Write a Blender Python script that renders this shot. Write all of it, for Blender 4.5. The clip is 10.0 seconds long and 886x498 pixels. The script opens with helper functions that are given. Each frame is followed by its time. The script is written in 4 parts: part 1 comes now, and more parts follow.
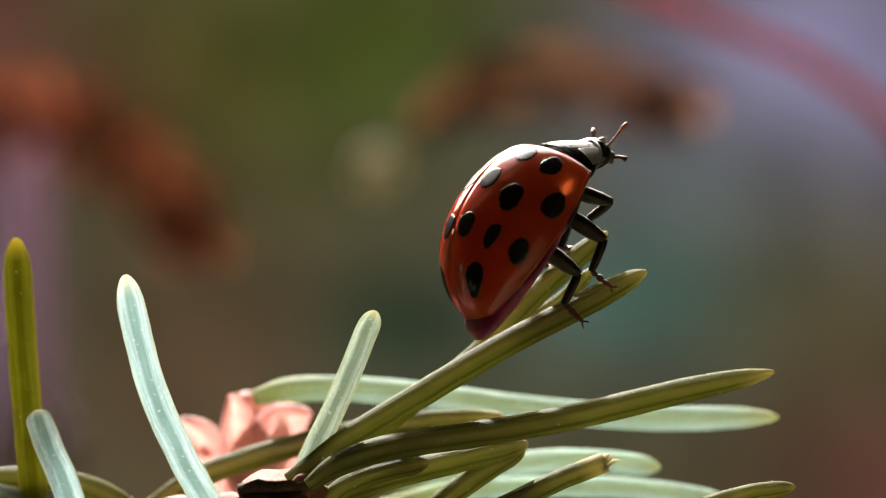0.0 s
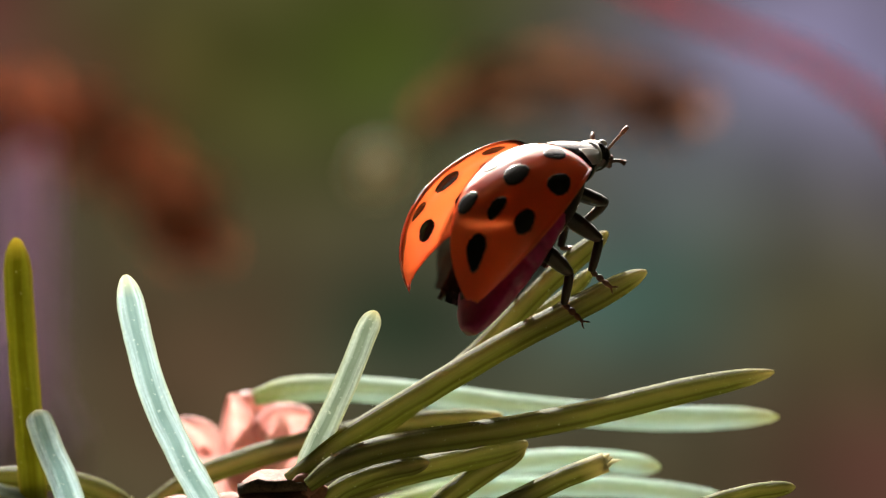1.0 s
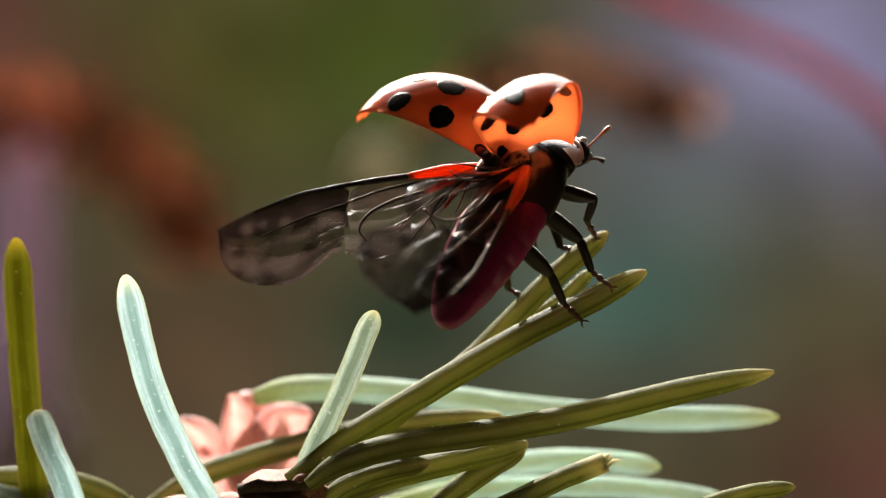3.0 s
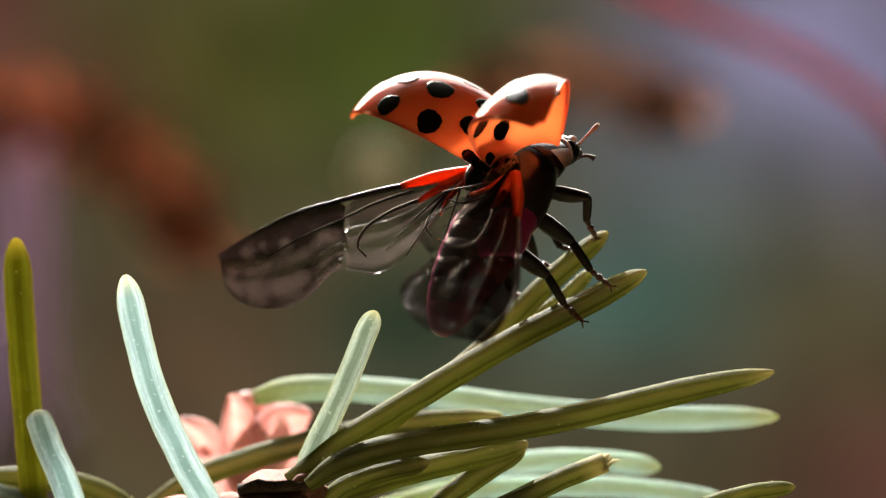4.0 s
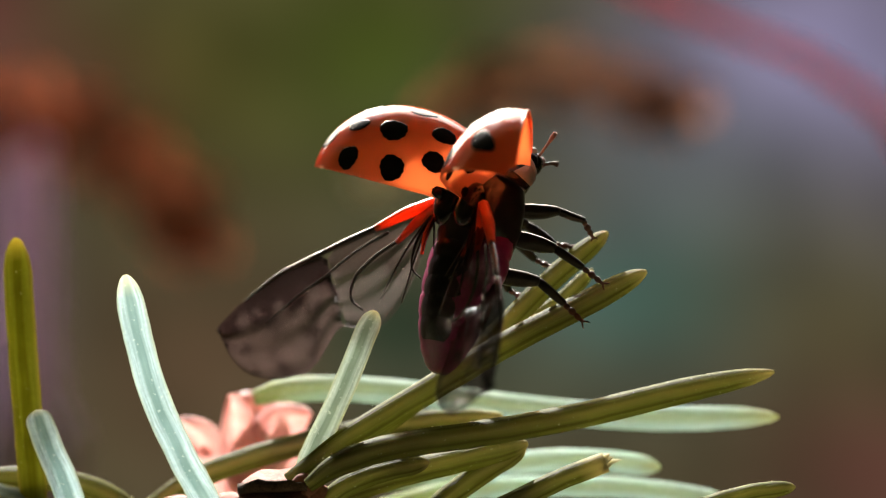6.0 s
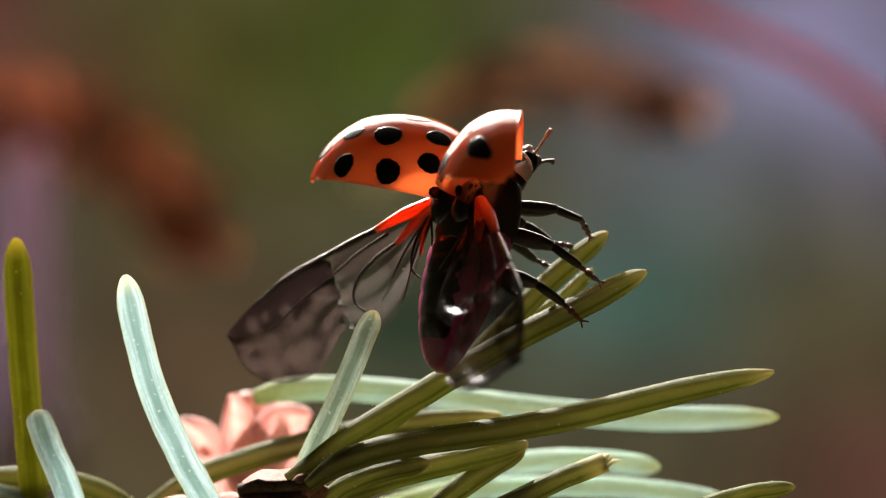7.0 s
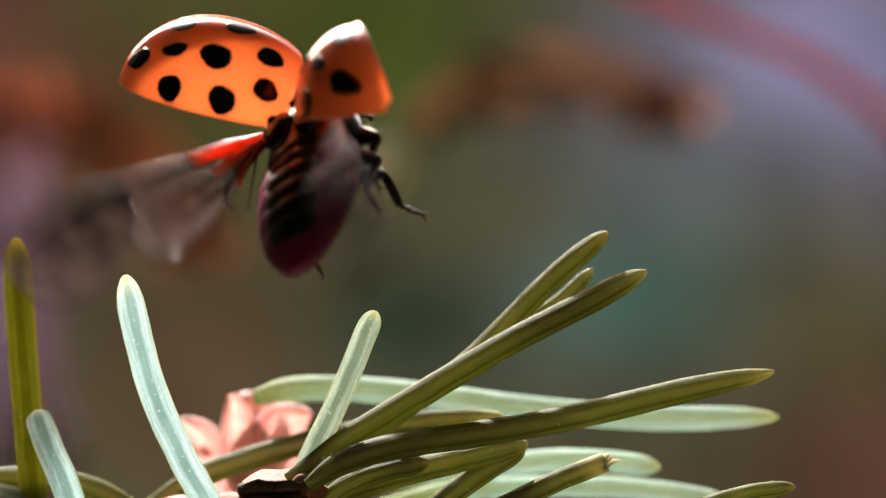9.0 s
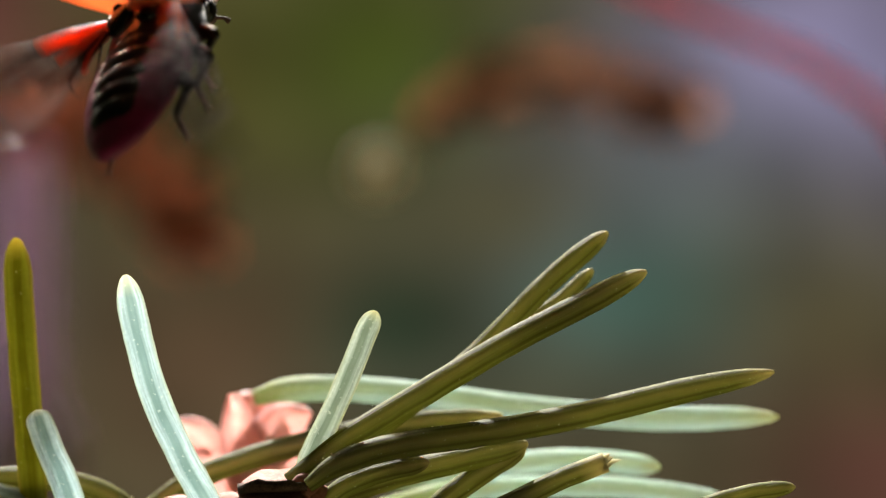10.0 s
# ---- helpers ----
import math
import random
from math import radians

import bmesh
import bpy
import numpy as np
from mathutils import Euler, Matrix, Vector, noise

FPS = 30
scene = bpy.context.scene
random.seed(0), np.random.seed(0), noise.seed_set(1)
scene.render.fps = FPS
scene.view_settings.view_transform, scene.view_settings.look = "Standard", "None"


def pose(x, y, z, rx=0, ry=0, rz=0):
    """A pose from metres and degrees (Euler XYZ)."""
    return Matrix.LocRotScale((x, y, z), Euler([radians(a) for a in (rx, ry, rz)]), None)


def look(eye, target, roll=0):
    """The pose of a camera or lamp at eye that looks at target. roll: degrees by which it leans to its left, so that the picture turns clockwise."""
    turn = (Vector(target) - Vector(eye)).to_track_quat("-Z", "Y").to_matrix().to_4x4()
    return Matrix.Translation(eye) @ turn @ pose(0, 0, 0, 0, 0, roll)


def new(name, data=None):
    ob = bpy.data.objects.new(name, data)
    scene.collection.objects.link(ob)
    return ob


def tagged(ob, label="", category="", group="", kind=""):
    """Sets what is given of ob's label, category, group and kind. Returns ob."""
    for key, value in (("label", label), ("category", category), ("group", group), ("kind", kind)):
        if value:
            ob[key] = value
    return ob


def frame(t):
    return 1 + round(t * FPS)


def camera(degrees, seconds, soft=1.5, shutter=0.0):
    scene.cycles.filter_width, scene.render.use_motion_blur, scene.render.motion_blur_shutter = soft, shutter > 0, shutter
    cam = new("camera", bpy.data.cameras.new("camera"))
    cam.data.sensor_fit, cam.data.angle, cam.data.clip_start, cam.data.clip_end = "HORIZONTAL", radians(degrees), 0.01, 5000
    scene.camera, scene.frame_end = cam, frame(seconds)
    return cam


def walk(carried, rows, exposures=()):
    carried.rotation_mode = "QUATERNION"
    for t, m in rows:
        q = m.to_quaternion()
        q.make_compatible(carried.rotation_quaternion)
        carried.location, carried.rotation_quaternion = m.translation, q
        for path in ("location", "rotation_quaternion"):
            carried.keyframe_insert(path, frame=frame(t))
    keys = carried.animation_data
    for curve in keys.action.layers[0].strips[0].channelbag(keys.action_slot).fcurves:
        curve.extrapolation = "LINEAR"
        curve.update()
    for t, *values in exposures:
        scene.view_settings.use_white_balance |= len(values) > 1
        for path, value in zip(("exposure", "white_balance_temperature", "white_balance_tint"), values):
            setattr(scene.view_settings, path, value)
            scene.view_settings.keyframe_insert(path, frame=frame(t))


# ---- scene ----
# A ladybird opens its wings on a fir twig and flies off. Lengths below are in millimetres, MM turns them into metres.
MM = 0.001

# ---- camera: a macro lens 100 mm from the twig, standing still ----
cam = camera(16.06, 10.0, soft=1.2, shutter=0.5)
EYE = look((0, -100 * MM, 0), (0, 0, 0))
walk(cam, [(0.0, EYE), (10.0, EYE)], [(0.0, 1.50), (10.0, 1.50)])
cam.data.dof.use_dof = True
cam.data.dof.focus_distance = 99.3 * MM
cam.data.dof.aperture_fstop = 48

# ---- light ----
SUN_DIR = Vector((-0.20, 0.81, 0.55)).normalized()
world = bpy.data.worlds.new("world")
scene.world = world
world.use_nodes = True
sky = world.node_tree.nodes.new("ShaderNodeTexSky")
sky.sky_type, sky.sun_disc = "NISHITA", False
sky.dust_density = 8
sky.sun_elevation = math.asin(SUN_DIR.z)
sky.sun_rotation = math.atan2(SUN_DIR.x, SUN_DIR.y)
world.node_tree.links.new(sky.outputs[0], world.node_tree.nodes["Background"].inputs[0])
world.node_tree.nodes["Background"].inputs[1].default_value = 0.15
sun = new("sun", bpy.data.lights.new("sun", "SUN"))
sun.data.energy, sun.data.angle, sun.data.color = 5.0, radians(0.6), (1.0, 0.96, 0.94)
sun.matrix_world = look(SUN_DIR * 2, (0, 0, 0))


# ---- materials ----
class Nodes:
    def __init__(self, name):
        self.mat = bpy.data.materials.new(name)
        self.mat.use_nodes = True
        self.tree = self.mat.node_tree
        self.tree.nodes.clear()
        self.out = self.add("ShaderNodeOutputMaterial")

    def add(self, kind, **values):
        n = self.tree.nodes.new(kind)
        for k, v in values.items():
            n.inputs[k.replace("_", " ")].default_value = v
        return n

    def link(self, a, b):
        self.tree.links.new(a, b)

    def noise(self, scale, detail=3.0, coords="Object"):
        tc = self.add("ShaderNodeTexCoord")
        n = self.add("ShaderNodeTexNoise", Scale=scale, Detail=detail)
        self.link(tc.outputs[coords], n.inputs["Vector"])
        return n.outputs["Fac"]

    def ramp(self, fac, *stops):
        r = self.add("ShaderNodeValToRGB")
        el = r.color_ramp.elements
        while len(el) < len(stops):
            el.new(0.5)
        for e, (p, c) in zip(el, stops):
            e.position, e.color = p, (*c, 1) if len(c) == 3 else c
        self.link(fac, r.inputs[0])
        return r.outputs[0]

    def mix(self, fac, a, b, mode="MIX"):
        m = self.tree.nodes.new("ShaderNodeMix")
        m.data_type, m.blend_type = "RGBA", mode
        for v, i in ((fac, 0), (a, 6), (b, 7)):
            if isinstance(v, (int, float)):
                m.inputs[i].default_value = v
            elif isinstance(v, tuple):
                m.inputs[i].default_value = (*v, 1)
            else:
                self.link(v, m.inputs[i])
        return m.outputs[2]

    def math(self, op, a, b=0.0, c=0.0):
        m = self.tree.nodes.new("ShaderNodeMath")
        m.operation = op
        for i, v in enumerate((a, b, c)):
            if isinstance(v, (int, float)):
                m.inputs[i].default_value = v
            else:
                self.link(v, m.inputs[i])
        return m.outputs[0]

    def bump(self, height, strength, distance):
        b = self.add("ShaderNodeBump", Strength=strength, Distance=distance)
        self.link(height, b.inputs["Height"])
        return b.outputs[0]

    def surface(self, colour, rough=0.5, bump=None, coat=0.0, metal=0.0, spec=0.5, translucent=None, amount=0.0, rough_coat=0.06, coat_ior=1.5):
        p = self.add("ShaderNodeBsdfPrincipled")
        for v, k in ((colour, "Base Color"), (rough, "Roughness"), (metal, "Metallic"), (coat, "Coat Weight"), (spec, "Specular IOR Level"), (rough_coat, "Coat Roughness"), (coat_ior, "Coat IOR")):
            if isinstance(v, tuple):
                p.inputs[k].default_value = (*v, 1)
            elif isinstance(v, (int, float)):
                p.inputs[k].default_value = v
            else:
                self.link(v, p.inputs[k])
        if bump is not None:
            self.link(bump, p.inputs["Normal"])
        result = p.outputs[0]
        if amount:
            t = self.add("ShaderNodeBsdfTranslucent")
            if isinstance(translucent, tuple):
                t.inputs[0].default_value = (*translucent, 1)
            else:
                self.link(translucent, t.inputs[0])
            m = self.add("ShaderNodeMixShader", Fac=amount)
            self.link(result, m.inputs[1])
            self.link(t.outputs[0], m.inputs[2])
            result = m.outputs[0]
        self.link(result, self.out.inputs[0])
        return self.mat


def plain(name, dark, light, scale, rough=0.5, coat=0.0, bump=0.0, spec=0.5, through_colour=None, amount=0.0):
    n = Nodes(name)
    f = n.noise(scale, 4)
    fine = n.noise(scale * 7, 2)
    mixed = n.math("ADD", n.math("MULTIPLY", f, 0.7), n.math("MULTIPLY", fine, 0.3))
    col = n.ramp(mixed, (0.32, dark), (0.68, light))
    b = n.bump(fine, bump, 0.02 * MM) if bump else None
    return n.surface(col, rough, b, coat, spec=spec, translucent=through_colour, amount=amount)


def needle_material(name, shade, pale, band, edge, through_colour, glow, rim_glow=0.2, dust=0.70, contrast=0.75, young=None, groove=0.0):
    n = Nodes(name)
    tc = n.add("ShaderNodeTexCoord")
    sep = n.add("ShaderNodeSeparateXYZ")
    n.link(tc.outputs["UV"], sep.inputs[0])
    around, along = sep.outputs[0], sep.outputs[1]
    fine, blotch = n.noise(9000, 3), n.noise(900, 4)
    # the ridges waver a little along the needle
    wander = n.math("ADD", around, n.math("MULTIPLY", n.math("SUBTRACT", blotch, 0.5), 0.035))
    # fine streaks run the length of the needle
    lines = n.add("ShaderNodeCombineXYZ")
    who = n.add("ShaderNodeObjectInfo")
    n.link(n.math("MULTIPLY", wander, 34.0), lines.inputs[0])
    n.link(n.math("MULTIPLY", along, 5.0), lines.inputs[1])
    n.link(n.math("MULTIPLY", who.outputs["Random"], 40.0), lines.inputs[2])
    grain = n.add("ShaderNodeTexNoise", Scale=1.0, Detail=3.0)
    n.link(lines.outputs[0], grain.inputs["Vector"])
    stripes = n.ramp(grain.outputs["Fac"], (0.36, (0, 0, 0)), (0.66, (1, 1, 1)))
    rim = n.math("POWER", n.math("ABSOLUTE", n.math("COSINE", n.math("MULTIPLY", around, 2 * math.pi))), 9.0)
    base = n.mix(n.ramp(blotch, (0.3, (0, 0, 0)), (0.7, (1, 1, 1))), shade, pale)
    if young:
        base = n.mix(n.ramp(along, (0.10, (1, 1, 1)), (0.34, (0, 0, 0))), base, young)
    # two pale stomatal bands on each face
    bands = n.math("ABSOLUTE", n.math("SINE", n.math("MULTIPLY", wander, 4 * math.pi)))
    bands = n.math("MULTIPLY", n.ramp(bands, (0.42, (0, 0, 0)), (0.86, (1, 1, 1))), n.math("ADD", 0.55, n.math("MULTIPLY", fine, 0.7)))
    if young:
        bands = n.math("MULTIPLY", bands, n.ramp(along, (0.10, (0, 0, 0)), (0.34, (1, 1, 1))))
    base = n.mix(n.math("MULTIPLY", bands, contrast), base, band)
    base = n.mix(n.math("MULTIPLY", stripes, 0.62), base, shade)
    if groove:
        # a dark furrow along each side
        cut = n.math("POWER", n.math("MAXIMUM", n.math("MULTIPLY", n.math("COSINE", n.math("MULTIPLY", wander, 8 * math.pi)), -1.0), 0.0), 7.0)
        base = n.mix(n.math("MULTIPLY", cut, groove), base, (0.05, 0.038, 0.014))
    # pale edges: the back-lit glow of the thin rims is put into the colour
    base = n.mix(n.math("MULTIPLY", rim, rim_glow), base, edge)
    tip = n.ramp(along, (0.80, (0, 0, 0)), (0.97, (1, 1, 1)))
    base = n.mix(n.math("MULTIPLY", tip, 0.8), base, edge)
    speck = n.ramp(fine, (dust, (0, 0, 0)), (dust + 0.07, (1, 1, 1)))
    base = n.mix(n.math("MULTIPLY", speck, 0.7), base, (0.78, 0.80, 0.72))
    relief = n.math("SUBTRACT", n.math("MULTIPLY", fine, 0.35), stripes)
    return n.surface(base, 0.65, n.bump(relief, 0.55, 0.03 * MM), spec=0.06, translucent=n.mix(0.8, through_colour, base), amount=glow)


M_NEEDLE = needle_material("fir needle", (0.10, 0.105, 0.022), (0.23, 0.25, 0.07), (0.36, 0.40, 0.16), (0.80, 0.68, 0.40), (0.60, 0.64, 0.14), 0.43, 0.50, 0.68, 0.45, groove=0.75)
M_PALE = needle_material("glaucous needle", (0.17, 0.27, 0.22), (0.33, 0.46, 0.42), (0.86, 0.97, 1.0), (0.97, 0.88, 0.55), (0.78, 0.94, 1.0), 0.64, 0.64, 0.63, 0.95)
M_GREEN = needle_material("grey-green needle", (0.16, 0.21, 0.15), (0.32, 0.39, 0.31), (0.90, 0.97, 0.96), (0.95, 0.86, 0.50), (0.74, 0.84, 0.70), 0.58, 0.64, 0.63, 0.80)
# brighter glaucous copy: the sun on the far needles is put into its colour
M_PALE_LIT = needle_material("sunlit glaucous needle", (0.33, 0.45, 0.33), (0.52, 0.69, 0.62), (0.82, 0.96, 1.0), (0.74, 0.68, 0.28), (0.72, 0.93, 0.90), 0.43, 0.45, 0.60, 0.9, (0.34, 0.38, 0.05))
M_OLIVE = needle_material("olive needle", (0.085, 0.075, 0.012), (0.20, 0.21, 0.030), (0.36, 0.40, 0.09), (0.92, 0.74, 0.24), (0.62, 0.62, 0.09), 0.46, 0.8)
M_BARK = plain("twig bark", (0.15, 0.05, 0.032), (0.42, 0.20, 0.15), 1500, 0.8, bump=0.8, spec=0.1)
M_PITH = plain("cut twig wood", (0.03, 0.016, 0.011), (0.17, 0.115, 0.085), 2200, 0.9, bump=1.0, spec=0.05)
M_FIBRE = plain("pale torn fibre", (0.55, 0.52, 0.36), (0.85, 0.82, 0.66), 2600, 0.7, bump=0.3, through_colour=(0.85, 0.80, 0.55), amount=0.45)
M_BUD = plain("pink bud scale", (0.62, 0.22, 0.18), (0.90, 0.78, 0.74), 900, 0.6, bump=0.3, through_colour=(0.80, 0.44, 0.38), amount=0.35)
M_BLACK = plain("black chitin", (0.004, 0.003, 0.003), (0.016, 0.011, 0.010), 2200, 0.24, coat=0.6, bump=0.15, spec=0.3)
M_PLATE = plain("black back plate chitin", (0.005, 0.003, 0.004), (0.022, 0.008, 0.013), 900, 0.28, coat=0.8, bump=0.6, spec=0.2)
M_LEG = plain("brown-black leg chitin", (0.006, 0.004, 0.003), (0.030, 0.016, 0.012), 2200, 0.30, coat=0.08, bump=0.2, spec=0.25)
M_FOOT = plain("reddish-brown foot chitin", (0.05, 0.018, 0.012), (0.22, 0.07, 0.045), 2200, 0.4, coat=0.2)
M_WHITE = plain("ivory pronotum patch", (0.42, 0.40, 0.35), (0.66, 0.64, 0.58), 1400, 0.35, coat=0.5)
M_BELLY = plain("magenta abdomen", (0.20, 0.006, 0.066), (0.42, 0.018, 0.14), 1100, 0.34, coat=0.35, bump=0.3)
M_VEIN = plain("orange-red wing vein", (0.80, 0.07, 0.02), (0.95, 0.20, 0.05), 1500, 0.4, coat=0.3, through_colour=(1.0, 0.16, 0.04), amount=0.45)
M_DARKVEIN = plain("dark wing vein", (0.02, 0.014, 0.012), (0.07, 0.05, 0.04), 1500, 0.3, coat=0.35, spec=0.1)
M_ANT = plain("pale brown antenna", (0.25, 0.10, 0.06), (0.50, 0.30, 0.22), 2500, 0.4, through_colour=(0.5, 0.25, 0.15), amount=0.2)


def elytron_material(name, dark, light, through_colour, amount, coat):
    n = Nodes(name)
    broad, fine, dent = n.noise(260, 3), n.noise(9000, 2), n.noise(1300, 2)
    col = n.ramp(broad, (0.3, dark), (0.7, light))
    relief = n.math("ADD", n.math("MULTIPLY", fine, 0.10), dent)
    return n.surface(col, 0.35, n.bump(relief, 0.10, 0.05 * MM), coat=coat, spec=0.02, translucent=through_colour, amount=amount, rough_coat=0.13, coat_ior=2.3)


def membrane_material(name, dark, light, thin, thick, gloss, mottle=520):
    n = Nodes(name)
    cloud = n.noise(mottle, 5)
    tc = n.add("ShaderNodeTexCoord")
    sep = n.add("ShaderNodeSeparateXYZ")
    n.link(tc.outputs["Object"], sep.inputs[0])
    # smokier along the leading edge
    lead = n.ramp(n.math("MULTIPLY", sep.outputs[1], 400.0), (0.0, (1, 1, 1)), (0.75, (0, 0, 0)))
    patch = n.ramp(n.math("ADD", cloud, n.math("MULTIPLY", lead, 0.42)), (0.46, (0, 0, 0)), (0.72, (1, 1, 1)))
    col = n.mix(patch, light, dark)
    p = n.add("ShaderNodeBsdfPrincipled", Roughness=0.27, Specular_IOR_Level=gloss)
    n.link(col, p.inputs["Base Color"])
    n.link(n.bump(n.noise(1600, 2), 0.8, 0.08 * MM), p.inputs["Normal"])
    veil = n.add("ShaderNodeBsdfTranslucent")
    n.link(n.mix(patch, light, dark), veil.inputs[0])
    body = n.add("ShaderNodeMixShader", Fac=0.65)
    n.link(p.outputs[0], body.inputs[1])
    n.link(veil.outputs[0], body.inputs[2])
    clear = n.add("ShaderNodeBsdfTransparent")
    clear.inputs[0].default_value = (0.94, 0.90, 0.89, 1)
    m = n.add("ShaderNodeMixShader")
    n.link(n.ramp(patch, (0.0, (thin, thin, thin)), (1.0, (thick, thick, thick))), m.inputs[0])
    n.link(clear.outputs[0], m.inputs[1])
    n.link(body.outputs[0], m.inputs[2])
    n.link(m.outputs[0], n.out.inputs[0])
    return n.mat


M_ELYTRON = elytron_material("red elytron", (0.66, 0.034, 0.008), (0.76, 0.075, 0.014), (1.0, 0.44, 0.21), 0.52, 1.0)
M_SPOT = elytron_material("black elytron spot", (0.004, 0.003, 0.004), (0.012, 0.009, 0.010), None, 0.0, 0.3)
M_MEMBRANE = membrane_material("clear wing membrane", (0.040, 0.027, 0.023), (0.125, 0.100, 0.092), 0.26, 0.74, 0.09)
M_SMOKY = membrane_material("smoky wing membrane", (0.018, 0.010, 0.009), (0.070, 0.046, 0.041), 0.66, 0.95, 0.05, 1300)


# ---- mesh helpers ----
def mesh_of(name, bm, materials):
    me = bpy.data.meshes.new(name)
    bmesh.ops.recalc_face_normals(bm, faces=bm.faces)
    bm.to_mesh(me)
    bm.free()
    for p in me.polygons:
        p.use_smooth = True
    for m in materials if isinstance(materials, (list, tuple)) else [materials]:
        me.materials.append(m)
    return me


def part(name, bm, material, parent, label=""):
    """One mesh object under a thing or a part; the bmesh is in millimetres in the parent's space."""
    bmesh.ops.scale(bm, vec=(MM, MM, MM), verts=bm.verts)
    ob = new(name, mesh_of(name, bm, material))
    ob.parent = parent
    if label:
        tagged(ob, label=label)
    return ob


def thing(name, label, category, group="", kind=""):
    ob = new(name)
    ob.empty_display_size = MM
    return tagged(ob, label, category, group, kind)


def spline(points, n):
    """n + 1 points along a Catmull-Rom line through the points."""
    pts = [Vector(p) for p in points]
    pts = [2 * pts[0] - pts[1]] + pts + [2 * pts[-1] - pts[-2]]
    out = []
    for i in range(n + 1):
        s = i / n * (len(pts) - 3)
        k = min(int(s), len(pts) - 4)
        t = s - k
        a, b, c, d = pts[k:k + 4]
        out.append(0.5 * (2 * b + (c - a) * t + (2 * a - 5 * b + 4 * c - d) * t * t + (3 * b - a - 3 * c + d) * t ** 3))
    return out


def sweep(bm, path, section, up=(0, -0.6, 0.8), uv=None, index=0):
    """Skins rings along a path. section(s) gives the ring's (across, outward) pairs at s from 0 to 1; the ends are closed."""
    rings, count = [], len(path)
    for i, p in enumerate(path):
        t = (path[min(i + 1, count - 1)] - path[max(i - 1, 0)]).normalized()
        u = Vector(up)
        u = (u - t * u.dot(t)).normalized()
        side = t.cross(u)
        rings.append([bm.verts.new(p + side * a + u * b) for a, b in section(i / (count - 1))])
    layer = bm.loops.layers.uv.verify() if uv else None
    m = len(rings[0])
    for i in range(count - 1):
        for j in range(m):
            k = (j + 1) % m
            f = bm.faces.new((rings[i][j], rings[i][k], rings[i + 1][k], rings[i + 1][j]))
            f.material_index = index
            if layer:
                for loop, (a, b) in zip(f.loops, ((j, i), (j + 1, i), (j + 1, i + 1), (j, i + 1))):
                    loop[layer].uv = (a / m, b / (count - 1))
    for ring in (rings[0], rings[-1]):
        f = bm.faces.new(ring)
        f.material_index = index
        if layer:
            for loop in f.loops:
                loop[layer].uv = (0.25, 0.0 if ring is rings[0] else 1.0)
    return rings


def tube(bm, points, radii, sides=8, n=12, index=0, flat=1.0):
    """A round limb along the points, with its radius from a list spread evenly over its length."""
    def section(s):
        x = s * (len(radii) - 1)
        k = min(int(x), len(radii) - 2)
        r = radii[k] + (radii[k + 1] - radii[k]) * (x - k)
        return [(r * math.cos(a), r * flat * math.sin(a)) for a in [2 * math.pi * j / sides for j in range(sides)]]
    sweep(bm, spline(points, n), section, index=index)
    return bm


def blob(bm, centre, size, turn=None, seg=16, index=0):
    """An ellipsoid."""
    made = bmesh.ops.create_uvsphere(bm, u_segments=seg, v_segments=max(6, seg * 2 // 3), radius=1)
    m = Matrix.Translation(centre) @ (turn.to_matrix().to_4x4() if turn else Matrix()) @ Matrix.Diagonal((*size, 1))
    bmesh.ops.transform(bm, matrix=m, verts=made["verts"])
    for f in {f for v in made["verts"] for f in v.link_faces}:
        f.material_index = index
    return bm


def placed(m3, loc):
    return Matrix.Translation(Vector(loc) * MM) @ m3.to_4x4()


